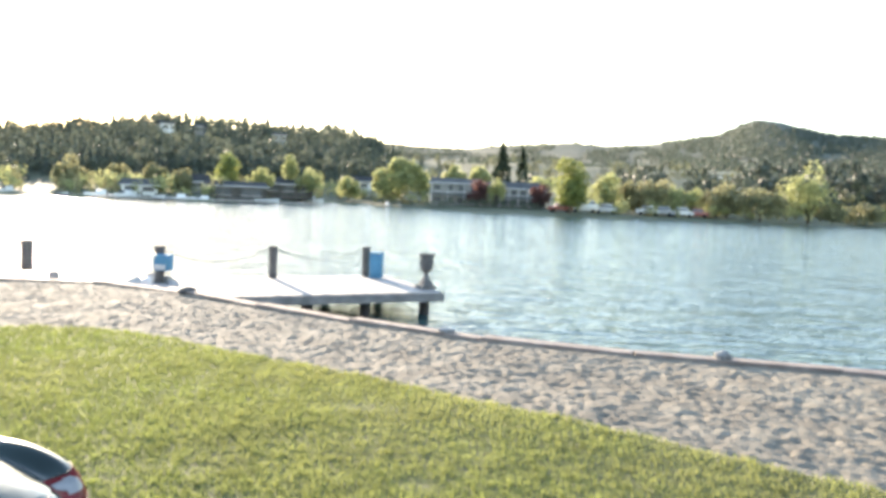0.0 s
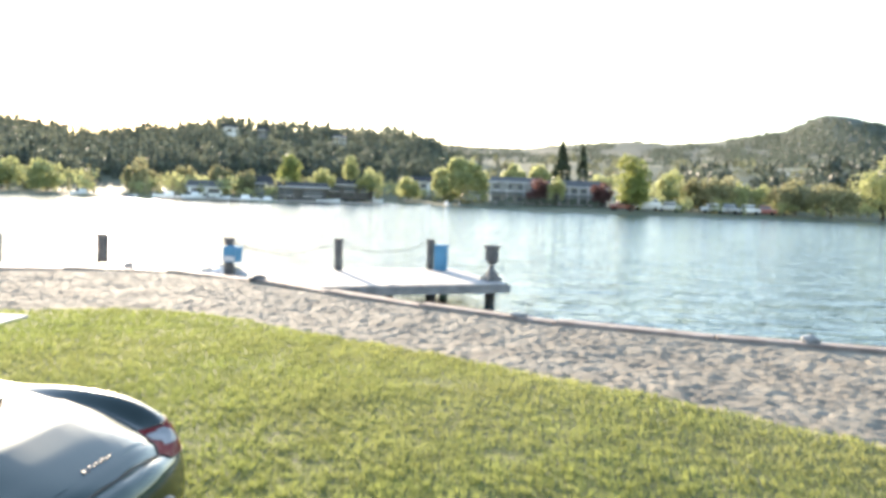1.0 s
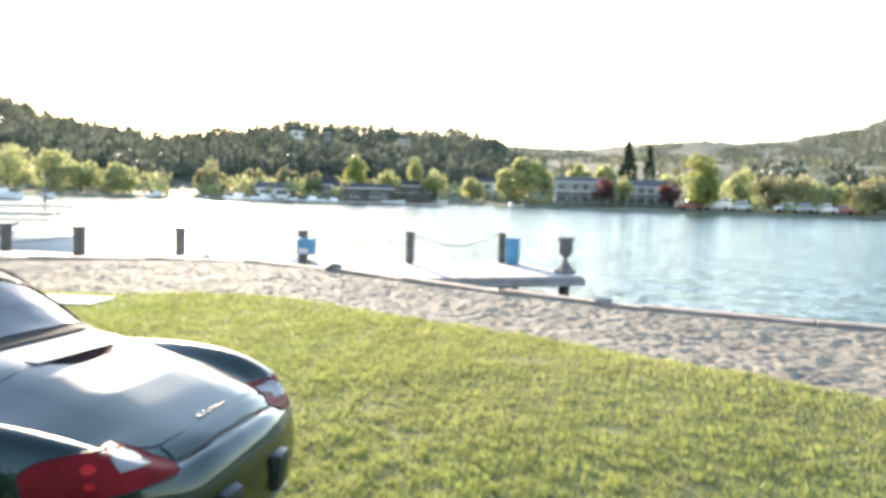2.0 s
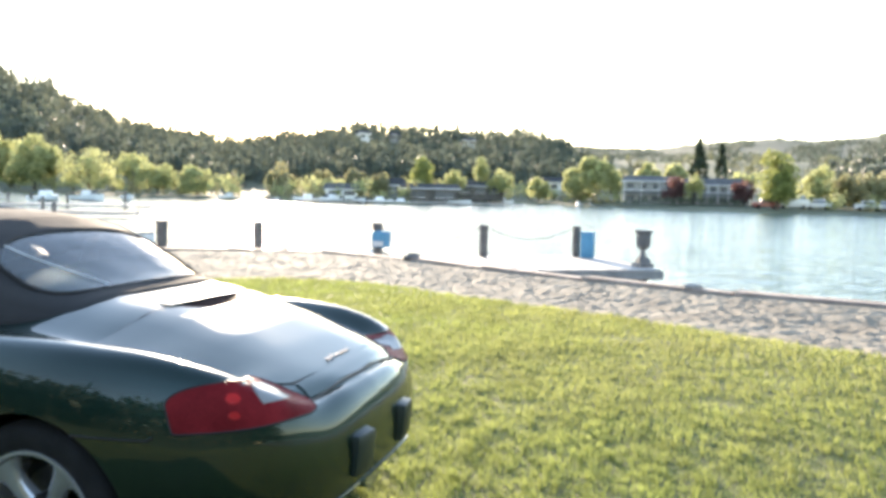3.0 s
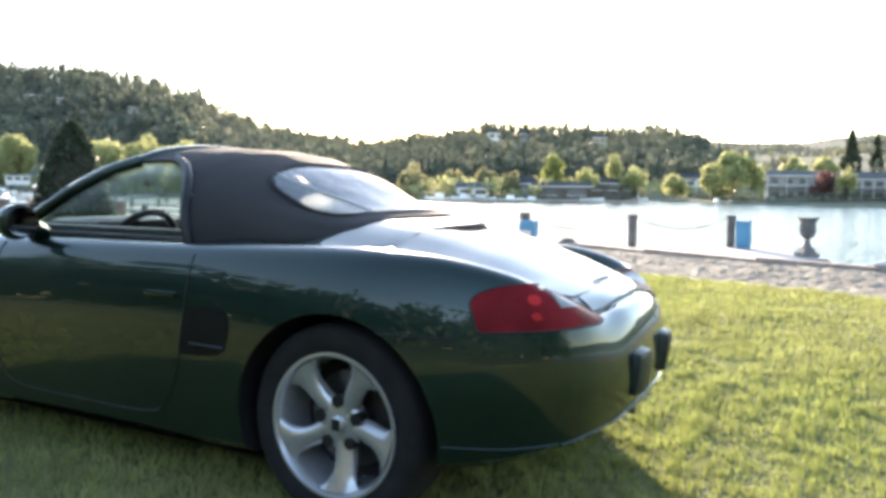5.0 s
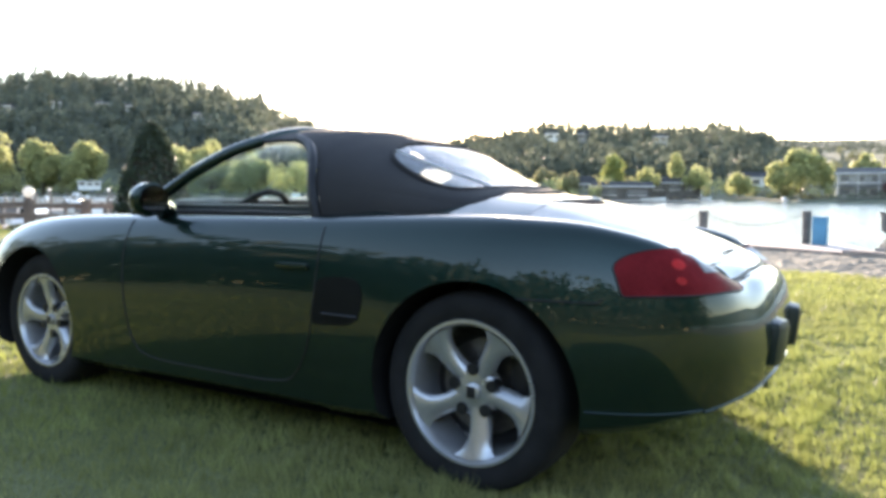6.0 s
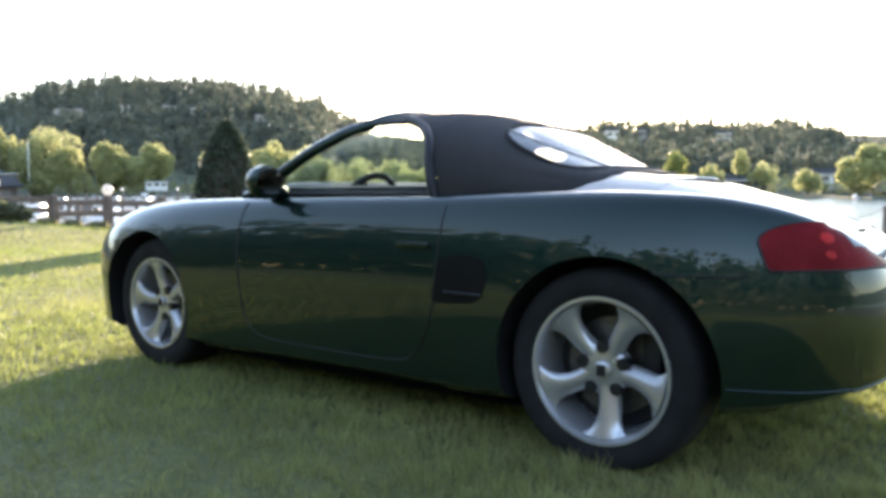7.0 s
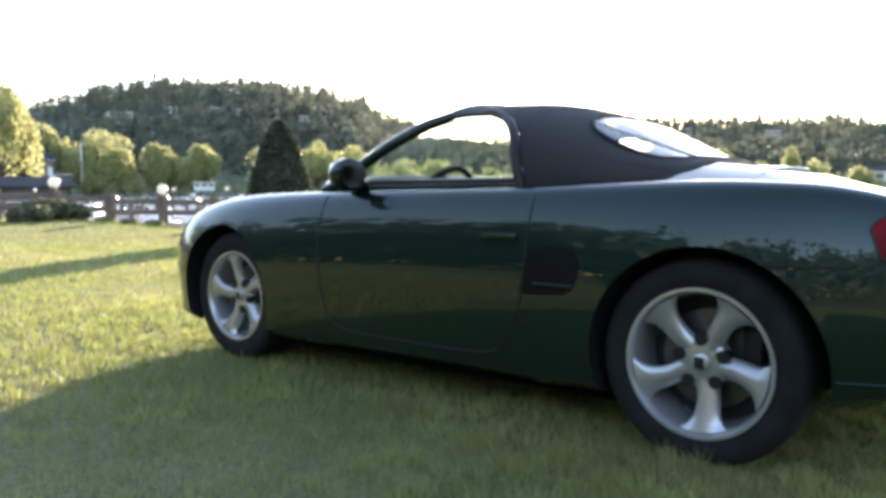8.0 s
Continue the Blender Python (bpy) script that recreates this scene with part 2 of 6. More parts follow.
def spline(points, n):
    """n points on a smooth curve through the given ones."""
    p = np.array(points, float)
    out = []
    m = len(p) - 1
    for u in np.linspace(0, m, n):
        k = min(int(u), m - 1)
        t = u - k
        a, b, c, d = p[max(k - 1, 0)], p[k], p[k + 1], p[min(k + 2, m)]
        out.append(0.5 * ((2 * b) + (c - a) * t + (2 * a - 5 * b + 4 * c - d) * t * t + (3 * b - a - 3 * c + d) * t ** 3))
    return np.array(out)


def around(az, dist, z=0.0):
    """A place by its bearing (degrees clockwise from +y) and distance from the lawn's middle."""
    az = 1.11 + 0.968 * az
    return (1.8 + dist * math.sin(radians(az)), -2.5 + dist * math.cos(radians(az)), z)


def rise(el, az):
    """The tangent of an elevation on the compass that the bearings are read on."""
    return math.tan(radians(0.966 * el - 0.02 + 0.0025 * min(0.0, az)))


# ---- the ground ----
WATER_Z, DOCK_Z = -1.1, -0.49
WALL_LINE = [(-32, 3.6), (-23.8, 6.4), (-18.6, 7.4), (-13.57, 8.9), (-11.7, 10.2), (-9.38, 11.5), (-6.98, 12.2), (-5.21, 12.01), (-3.54, 11.14), (-1.06, 9.45), (1.47, 8.1), (3.09, 7.49), (5.02, 7.27), (7.5, 7.0), (12, 6.4), (22, 5.0), (40, 2.0)]
LAWN_LINE = [(-32, 3.4), (-18.7, 6.6), (-13.75, 6.75), (-10.2, 6.75), (-6.99, 6.5), (-5.38, 6.8), (-4.27, 7.21), (-3.22, 7.28), (-2.11, 6.95), (-0.65, 6.13), (0.76, 5.41), (1.9, 4.73), (2.99, 4.19), (4.06, 3.62), (5.01, 3.12), (8, 1.6), (14, -1.6), (24, -6.6)]
wall_line, lawn_line = spline(WALL_LINE, 181), spline(LAWN_LINE, 181)


def along(line, x):
    return float(np.interp(x, line[:, 0], line[:, 1]))


def slope(x, y):
    """The land dips a little beyond the car and rises towards the far end of the beach."""
    f = min(1.0, max(0.0, (y - 0.5) / 4.5))
    g, h = min(1.0, max(0.0, (-12.0 - x) / 5.0)), min(1.0, max(0.0, (7.2 - y) / 2.4))
    bank = 0.20 * g * g * (3 - 2 * g) * h * h * (3 - 2 * h)
    return bank + f * f * (3 - 2 * f) * float(np.interp(x, (-17.0, -11.0, -5.5, 2.5), (0.0, -0.09, 0.0, 0.14)))


def lawn_height(x, y):
    return slope(x, y) + 0.025 * noise.noise((x * 0.25, y * 0.25, 3.0)) + 0.012 * noise.noise((x * 1.1, y * 1.1, 7.0))


def build_lawn():
    xs = np.concatenate([[-900, -300, -120, -60], np.arange(-40, 30.1, 0.5), [45, 90, 300, 900]])
    rows = 56
    verts, faces = [], []
    for x in xs:
        top = along(lawn_line, float(np.clip(x, -32, 24)))
        ys = top - np.concatenate([[0.0, 0.03], np.geomspace(0.25, 12, 34), np.geomspace(15, 900, rows - 36)])
        for k, y in enumerate(ys):
            near = -32 < x < 24 and y > -9
            z = (lawn_height(x, y) if near else 0.0) - (0.07 if k == 0 else 0.0)
            verts.append((x, y + (0.05 * noise.noise((x * 1.7, 0, 5)) if k < 3 else 0), z))
    for i in range(len(xs) - 1):
        for k in range(rows - 1):
            a = i * rows + k
            faces.append((a, a + 1, a + rows + 1, a + rows))
    ob = solid("ground", verts, faces, LAWN, smooth=True)
    return tagged(ob, "mown green lawn with paler dry patches", "ground", kind="structure")


ground = build_lawn()


def sand_height(x, y):
    h = 0.02 * noise.noise((x * 0.9, y * 0.9, 1.0)) + 0.018 * noise.noise((x * 5.5, y * 6.5, 2.0)) + 0.020 * noise.noise((x * 14.0, y * 15.0, 4.0))
    d, _ = noise.voronoi((x * 7.5, y * 7.5, 0.5))
    return h - 0.038 * max(0.0, 0.34 - d[0]) / 0.34


def build_sand():
    xs = np.concatenate([np.arange(-32, -9, 0.25), np.arange(-9, 8, 0.033), np.arange(8, 24.1, 0.25)])
    rows = 124
    verts, faces = [], []
    for x in xs:
        y0, y1 = along(lawn_line, x) - 0.12, along(wall_line, x) - 0.05
        for k in range(rows):
            f = k / (rows - 1)
            y = y0 + (y1 - y0) * f
            verts.append((x, y, slope(x, y) - 0.045 + 0.035 * f + sand_height(x, y) * min(1, 0.25 + 8 * f) * (1.0 if f < 0.9 else 1 - 6 * (f - 0.9))))
    for i in range(len(xs) - 1):
        for k in range(rows - 1):
            a = i * rows + k
            faces.append((a, a + rows, a + rows + 1, a + 1))
    return tagged(solid("beach", verts, faces, SAND, smooth=True), "trodden grey-beige beach sand full of footprints", "sand", kind="structure")


build_sand()


def build_sea_wall():
    """Wall down to the water, with capping pieces laid end to end."""
    verts, faces = [], []
    pts = wall_line
    prof = [(-0.09, -0.5), (-0.09, -0.045), (0.12, -0.045), (0.12, -1.9)]
    for k, (x, y) in enumerate(pts):
        d = pts[min(k + 1, len(pts) - 1)] - pts[max(k - 1, 0)]
        nx, ny = -d[1] / np.hypot(*d), d[0] / np.hypot(*d)
        for o, z in prof:
            verts.append((x + nx * o, y + ny * o, z + slope(x, y)))
    for k in range(len(pts) - 1):
        for j in range(3):
            a = 4 * k + j
            faces.append((a, a + 4, a + 5, a + 1))
    wall = tagged(solid("sea_wall", verts, faces, KERB), "weathered brown-grey retaining wall along the beach", "wall", kind="structure")
    s = np.concatenate([[0], np.cumsum(np.hypot(*np.diff(pts, axis=0).T))])
    at = 0.0
    rng = np.random.default_rng(5)
    while at < s[-1] - 2.4:
        length = 2.0 + rng.random() * 0.5
        q = [np.array([np.interp(u, s, pts[:, 0]), np.interp(u, s, pts[:, 1])]) for u in (at + 0.008, at + length - 0.008)]
        d = q[1] - q[0]
        mid, ang = (q[0] + q[1]) / 2, math.degrees(math.atan2(d[1], d[0]))
        bm = box_bm((np.hypot(*d), 0.24, 0.07), (0, 0, 0), 0.012)
        o = part("capping_beam", bm, KERB, wall, smooth=False)
        o.matrix_world = pose(mid[0], mid[1] + 0.02, slope(mid[0], mid[1]) - 0.002 + rng.normal() * 0.006, rng.normal() * 0.8, 0, ang)
        at += length
    return wall


build_sea_wall()


def build_water():
    verts, faces = [], []
    rs = [0.5, 8, 20, 45, 90, 150, 240, 420]
    n = 48
    for r in rs:
        for k in range(n + 1):
            a = radians(-100 + 200 * k / n)
            verts.append((1.8 + r * math.sin(a), 4 + r * math.cos(a), WATER_Z))
    for i in range(len(rs) - 1):
        for k in range(n):
            a = i * (n + 1) + k
            faces.append((a, a + n + 1, a + n + 2, a + 1))
    return tagged(solid("water", verts, faces, WATER), "rippled blue-green lake water glittering in low sun", "water", kind="structure")


build_water()

# ---- far land ----
SKYLINE = [(-110, 4.2), (-90, 4.4), (-72, 5.2), (-66, 6.4), (-62, 7.0), (-58, 6.9), (-55, 7.0), (-52, 6.6), (-49, 5.9), (-47, 5.3), (-45, 4.5), (-43, 3.7), (-38, 2.9), (-34, 2.9), (-31, 3.4), (-28, 4.1), (-22, 3.9), (-18.5, 3.75), (-16, 3.95), (-14.5, 3.7), (-13, 3.2), (-11.3, 2.7), (-9.5, 2.35), (-5, 2.3), (2, 2.4), (20, 2.2), (40, 2.4), (75, 2.5), (110, 3)]
SHORE_R = [(-110, 74), (-75, 75), (-72.8, 78), (-71.0, 236), (-66.6, 245), (-58, 240), (-51, 215), (-46, 180), (-42, 160), (-36, 140), (-24, 132), (-16, 168), (-12, 168), (-8, 148), (-4, 134), (2, 136), (12, 150), (22, 182), (40, 190), (75, 220), (110, 240)]
HILL_DEPTH = [(-110, 420), (-50, 420), (-42, 330), (-32, 260), (110, 260)]
FAR_SKYLINE = [(-30, 2.6), (-14.5, 3.6), (-12, 3.52), (-10, 3.4), (-6.1, 3.36), (-3.6, 3.66), (-1.1, 3.82), (1.2, 4.06), (4.1, 3.9), (7.2, 4.12), (9.2, 4.45), (11.4, 4.8), (12.3, 5.1), (12.9, 5.38), (13.5, 5.7), (14.1, 5.93), (14.9, 5.9), (15.8, 5.79), (16.7, 5.5), (17.6, 5.28), (18.4, 5.05), (19.3, 4.92), (20.6, 4.93), (22.2, 4.76), (26, 4.3), (40, 3.6), (75, 3.2)]
EYE_Z = 1.5


def curve(table, a):
    return float(np.interp(a, [p[0] for p in table], [p[1] for p in table]))


def land_height(az, r):
    """Height of the far land at a bearing and distance."""
    r0 = curve(SHORE_R, az)
    depth = curve(HILL_DEPTH, az)
    f = (r - r0) / depth
    top = rise(curve(SKYLINE, az), az) * (r0 + depth) + EYE_Z
    if az < -38:
        up = 0.03 * min(1, f / 0.2) + 0.97 * min(1, max(0.0, f - 0.12) / 0.86) ** 0.9
    else:
        up = 0.10 * min(1, f / 0.25) + 0.90 * min(1, max(0.0, f - 0.22) / 0.78) ** 1.1
    bumps = 1.5 * noise.noise((az * 0.2, r * 0.02, 0)) * min(1, max(0, f))
    return WATER_Z + 0.35 + (top - WATER_Z) * min(up, 1.05) + bumps


def build_far_land():
    az = np.arange(-108, 108.1, 1.0)
    fr = [-0.02, 0.0, 0.02, 0.06, 0.12, 0.18, 0.25, 0.33, 0.42, 0.55, 0.7, 0.85, 1.0, 1.2]
    verts, faces = [], []
    for a in az:
        for f in fr:
            r = curve(SHORE_R, a) + f * curve(HILL_DEPTH, a) + 2.5 * noise.noise((a * 0.5, 0, 9)) * (f < 0.05)
            z = WATER_Z - 0.6 if f < 0 else land_height(a, r)
            verts.append(around(a, r, z))
    m = len(fr)
    for i in range(len(az) - 1):
        for k in range(m - 1):
            b = i * m + k
            faces.append((b, b + 1, b + m + 1, b + m))
    tagged(solid("far_shore", verts, faces, HILL, smooth=True), "wooded hillside beyond the lake", "hill", kind="structure")
    az = np.arange(-30, 75.1, 0.25)
    verts, faces = [], []
    for a in az:
        for r, f in FAR_ROWS:
            verts.append(far_point(a, r, f))
    m = len(FAR_ROWS)
    for i in range(len(az) - 1):
        for k in range(m - 1):
            b = i * m + k
            faces.append((b, b + 1, b + m + 1, b + m))
    tagged(solid("far_hill", verts, faces, FARHILL, smooth=True), "blue-grey distant hill range", "hill", kind="structure")


FAR_ROWS = [(380, 0.2), (440, 0.28), (500, 0.35), (570, 0.42), (640, 0.48), (710, 0.54), (780, 0.59), (850, 0.64), (920, 0.68), (990, 0.73), (1060, 0.77), (1130, 0.81), (1200, 0.85), (1270, 0.89), (1340, 0.93), (1420, 0.97), (1500, 1.0), (1800, 0.9)]


def far_point(a, r, f):
    """A place on the distant range: the skyline softens towards its foot and spurs run down from it."""
    w = 5.0 * (1 - f)
    el = sum(curve(FAR_SKYLINE, a + w * u) for u in (-1, -0.66, -0.33, 0, 0.33, 0.66, 1)) / 7
    e = el * f + 0.55 * f * (1 - f) * noise.noise((a * 0.30 + r * 0.002, r * 0.0022, 0)) + 0.30 * f * (1 - f) * noise.noise((a * 0.9, r * 0.006, 3)) + 0.012 * noise.noise((a * 5.0, r * 0.02, 0))
    return around(a, r, EYE_Z + rise(e, a) * r - (8 if r < 400 else 0))


build_far_land()


# ---- the car: x points to its tail, its left side faces -y ----
from mathutils.bvhtree import BVHTree

car = thing("sports_car", (0, 0, 0), "dark green two-seat convertible with black soft top on the lawn", "car")

BASE = [(0.765, 0), (0.76, 0.2), (0.735, 0.4), (0.67, 0.6), (0.53, 0.765), (0.32, 0.845), (0.1, 0.88), (-0.1, 0.885), (-0.4, 0.87), (-0.8, 0.85), (-1.4, 0.845), (-1.9, 0.855), (-2.289, 0.865), (-2.579, 0.855), (-2.821, 0.81), (-3.015, 0.71), (-3.141, 0.57), (-3.228, 0.35), (-3.266, 0.15), (-3.276, 0)]
CREST = [(0.672, 0, 0.655), (0.666, 0.2, 0.652), (0.643, 0.39, 0.648), (0.585, 0.56, 0.715), (0.49, 0.66, 0.782), (0.3, 0.72, 0.83), (0.1, 0.745, 0.846), (-0.1, 0.75, 0.85), (-0.4, 0.755, 0.842), (-0.8, 0.75, 0.83), (-1.4, 0.735, 0.824), (-1.9, 0.705, 0.818), (-2.289, 0.67, 0.808), (-2.579, 0.635, 0.785), (-2.821, 0.59, 0.742), (-2.966, 0.52, 0.685), (-3.063, 0.42, 0.62), (-3.141, 0.27, 0.57), (-3.17, 0.12, 0.55), (-3.179, 0, 0.545)]
SPINE = [(-3.179, 0.545), (-2.966, 0.63), (-2.676, 0.7), (-2.386, 0.755), (-1.998, 0.82), (-1.7, 0.87), (-1.0, 0.89), (-0.5, 0.915), (-0.25, 0.922), (-0.05, 0.897), (0.1, 0.866), (0.3, 0.812), (0.45, 0.756), (0.55, 0.714), (0.61, 0.688), (0.672, 0.655)]
CREASE = [(-0.45, 0.0), (-0.1, 0.028), (0.1, 0.048), (0.3, 0.064), (0.45, 0.068), (0.55, 0.045), (0.62, 0.008), (0.65, 0.0)]
FLOOR = [(-3.276, 0.19), (-2.87, 0.16), (-1.998, 0.145), (-0.6, 0.15), (-0.3, 0.165), (0.2, 0.195), (0.5, 0.24), (0.72, 0.285)]


def body_mesh():
    ns = 97
    base, crest = spline(BASE, ns), spline(CREST, ns)
    rings = []
    for k in range(7):
        rows = []
        for (bx, by), (cx, cy, cz) in zip(base, crest):
            low = curve(FLOOR, bx)
            if k < 3:
                inset, z = ((0.07, low), (0.018, low + 0.035), (0.0, 0.43))[k]
                hyp = max(np.hypot(bx + 1.3, by * 2.5), 1e-6)
                rows.append((bx - inset * (bx + 1.3) / hyp, by - inset * by * 2.5 / hyp * (by > 0), z))
        if k < 3:
            rings.append(rows)
    steps = 9
    for j in range(1, steps + 1):
        a = math.pi / 2 * j / steps
        u, v = 1 - math.cos(a) ** 0.85, math.sin(a) ** 0.9
        rows = []
        for (bx, by), (cx, cy, cz) in zip(base, crest):
            rows.append((bx + (cx - bx) * u, by + (cy - by) * u, 0.43 + (cz - 0.43) * v))
        rings.append(rows)
    for f in (0.98, 0.955, 0.925, 0.89, 0.86, 0.835, 0.81, 0.78, 0.73, 0.65, 0.52, 0.38, 0.25, 0.12, 0.0):
        rows = []
        for cx, cy, cz in crest:
            # the fender falls to a crease beside the lid, which domes up to the spine
            w = min(1.0, (1 - f) / 0.17)
            low = curve(CREASE, cx)
            u = min(1.0, max(0.0, (1 - f) - (0.16 if low else 0.0)) / 0.5)
            u = u * u * (3 - 2 * u) if not low else math.sin(u * math.pi / 2) ** 1.3
            z = cz - low * w * w * (3 - 2 * w)
            rows.append((cx, cy * f, z + (curve(SPINE, cx) - z) * u))
        rings.append(rows)
    verts, faces = [], []
    nr = len(rings)
    for side in (-1, 1):
        off = len(verts)
        for rows in rings:
            verts += [(x, side * y, z) for x, y, z in rows]
        for r in range(nr - 1):
            for k in range(ns - 1):
                a = off + r * ns + k
                q = (a, a + 1, a + ns + 1, a + ns)
                faces.append(q if side < 0 else q[::-1])
    bm = bmesh.new()
    vs = [bm.verts.new(v) for v in verts]
    for f in faces:
        try:
            bm.faces.new([vs[i] for i in f])
        except ValueError:
            pass
    half = nr * ns
    for k in range(ns - 1):
        bm.faces.new((vs[k + 1], vs[k], vs[half + k], vs[half + k + 1]))
    bmesh.ops.remove_doubles(bm, verts=bm.verts[:], dist=0.0008)
    bmesh.ops.dissolve_degenerate(bm, edges=bm.edges[:], dist=0.0005)
    bmesh.ops.recalc_face_normals(bm, faces=bm.faces[:])
    return bm


body_bm = body_mesh()
shell = BVHTree.FromBMesh(body_bm)
body = part("body", body_bm, [PAINT, TRIM], car, "glossy dark green bodywork", sharp=50)


def carve(ob, cutters):
    """Cuts closed shapes out of ob; the cut faces take its second material."""
    obs = []
    for b in cutters:
        c = part("cutter", b, [PAINT, TRIM], None, smooth=False)
        for p in c.data.polygons:
            p.material_index = 1
        mod = ob.modifiers.new("cut", "BOOLEAN")
        mod.operation, mod.object, mod.solver = "DIFFERENCE", c, "EXACT"
        obs.append(c)
    bpy.context.view_layer.update()
    me = bpy.data.meshes.new_from_object(ob.evaluated_get(bpy.context.evaluated_depsgraph_get()))
    ob.modifiers.clear()
    old = ob.data
    ob.data = me
    bpy.data.meshes.remove(old)
    for c in obs:
        d = c.data
        bpy.data.objects.remove(c)
        bpy.data.meshes.remove(d)
    me.name = ob.name
    me.shade_smooth()
    me.set_sharp_from_angle(angle=radians(42))


ARCH_R, HUB_Z = 0.352, 0.312
cut = []
for wx in (-0.033, -2.425):
    for side in (-1, 1):
        b = lathe_bm([(ARCH_R, 0.0), (ARCH_R, 0.6)], 48, "y")
        bmesh.ops.transform(b, matrix=pose(wx, 0.48 if side > 0 else -1.08, HUB_Z - 0.008 * (wx > -1)), verts=b.verts)
        cut.append(b)
cut.append(box_bm((0.98, 1.20, 0.62), (-1.14, 0, 0.76), 0.05))
carve(body, cut)


def on_shell(origin, way):
    hit, normal, _, _ = shell.ray_cast(Vector(origin), Vector(way))
    return hit, normal


def seam(name, origins, way, width=0.004, mat=TRIM, lift=0.0005, label="", parent=car):
    """A thin strip that follows the body under a row of rays."""
    pts = []
    for o in origins:
        hit, normal = on_shell(o, way)
        if hit:
            pts.append(hit + normal * lift)
    if len(pts) < 2:
        return None
    return part(name, tube_bm(pts, width, 6), mat, parent, label)


def panel(name, outline, axis, start, mat, lift=0.003, n=22, label="", parent=car, depth=0.004):
    """A panel inside an outline, laid onto the body along an axis ('x', 'y' or 'z')."""
    pts = np.array(outline, float)
    lo, hi = pts.min(0), pts.max(0)

    def place(a, b):
        if callable(axis):
            return axis(a, b)
        if axis == "z":
            return (a, b, start), (0, 0, -1)
        if axis == "y":
            return (a, start, b), (0, -1 if start > 0 else 1, 0)
        return (start, a, b), (-1 if start > 0 else 1, 0, 0)

    # rows between the outline's lower and upper edge at each step
    bm = bmesh.new()
    cols = []
    for i in range(n + 1):
        a = lo[0] + (hi[0] - lo[0]) * (0.004 + 0.992 * i / n)
        cross = []
        for p, q in zip(pts, np.roll(pts, -1, axis=0)):
            if (p[0] - a) * (q[0] - a) < 0:
                cross.append(p[1] + (q[1] - p[1]) * (a - p[0]) / (q[0] - p[0]))
        if len(cross) < 2:
            continue
        b0, b1 = min(cross), max(cross)
        col = []
        for j in range(13):
            o, w = place(a, b0 + (b1 - b0) * j / 12)
            hit, nor = on_shell(o, w)
            if hit is None:
                col = None
                break
            col.append((hit + nor * lift, hit - nor * depth))
        if col:
            cols.append(col)
    top = [[bm.verts.new(c[0]) for c in col] for col in cols]
    low = [[bm.verts.new(c[1]) for c in col] for col in cols]
    for i in range(len(cols) - 1):
        for j in range(12):
            bm.faces.new((top[i][j], top[i + 1][j], top[i + 1][j + 1], top[i][j + 1]))
        for j in (0, 12):
            bm.faces.new((top[i][j], top[i + 1][j], low[i + 1][j], low[i][j]))
    for i in (0, len(cols) - 1):
        for j in range(12):
            bm.faces.new((top[i][j], top[i][j + 1], low[i][j + 1], low[i][j]))
    bmesh.ops.recalc_face_normals(bm, faces=bm.faces[:])
    return part(name, bm, mat, parent, label, sharp=50)


# engine lid, tail strip and bumper joint
half_lid = [(0.005, 0.0), (0.005, 0.24), (0.005, 0.45), (0.004, 0.645), (0.2, 0.628), (0.34, 0.60), (0.46, 0.54), (0.545, 0.45), (0.583, 0.375), (0.592, 0.2), (0.595, 0.0)]
lid_outline = half_lid + [(x, -y) for x, y in half_lid[::-1][1:-1]]
lid = panel("engine_lid", lid_outline, "z", 2.0, PAINT, 0.004, n=40, label="smooth green rear lid")
panel("tail_strip", [(0.591, -0.37), (0.599, -0.2), (0.602, 0), (0.599, 0.2), (0.591, 0.37), (0.643, 0.362), (0.653, 0.2), (0.656, 0), (0.653, -0.2), (0.643, -0.362)], "z", 2.0, PAINT, 0.005, n=8, label="green spoiler strip")
seam("bumper_gap", [(0.646 + 0.014 * (1 - (y / 0.4) ** 2), y, 2) for y in np.linspace(-0.39, 0.39, 25)], (0, 0, -1), 0.006)
ring = [(p[0] + (q[0] - p[0]) * f, p[1] + (q[1] - p[1]) * f, 2) for p, q in zip(lid_outline, lid_outline[1:] + lid_outline[:1]) for f in np.arange(0, 1, 0.125)]
seam("lid_gap", [p for p in ring if p[0] < 0.585], (0, 0, -1), 0.0035)
# third brake light: a slanted lens under a raised lip, the slot's shade put into its dark colour

def wedge(name, profile, y0, y1, mat, parent, label):
    """A bar with a flat side outline (x, z), rounded off towards its ends."""
    ys = np.linspace(y0, y1, 11)
    verts, faces, m = [], [], len(profile)
    for y in ys:
        drop = 0.006 * abs((2 * y - y0 - y1) / (y1 - y0)) ** 4
        verts += [(x - 2.0 * drop, y, z - drop) for x, z in profile]
    for i in range(len(ys) - 1):
        for j in range(m):
            faces.append((i * m + j, i * m + (j + 1) % m, (i + 1) * m + (j + 1) % m, (i + 1) * m + j))
    faces += [tuple(range(m))[::-1], tuple((len(ys) - 1) * m + j for j in range(m))]
    return solid(name, verts, faces, [mat], parent, label)


light_bar = wedge("brake_light_housing", [(-0.075, 0.890), (-0.07, 0.9045), (0.0, 0.9015), (0.022, 0.8985), (0.026, 0.8945), (0.02, 0.86), (-0.07, 0.86)], -0.245, 0.205, PAINT, car, "raised green lip over the third brake light")
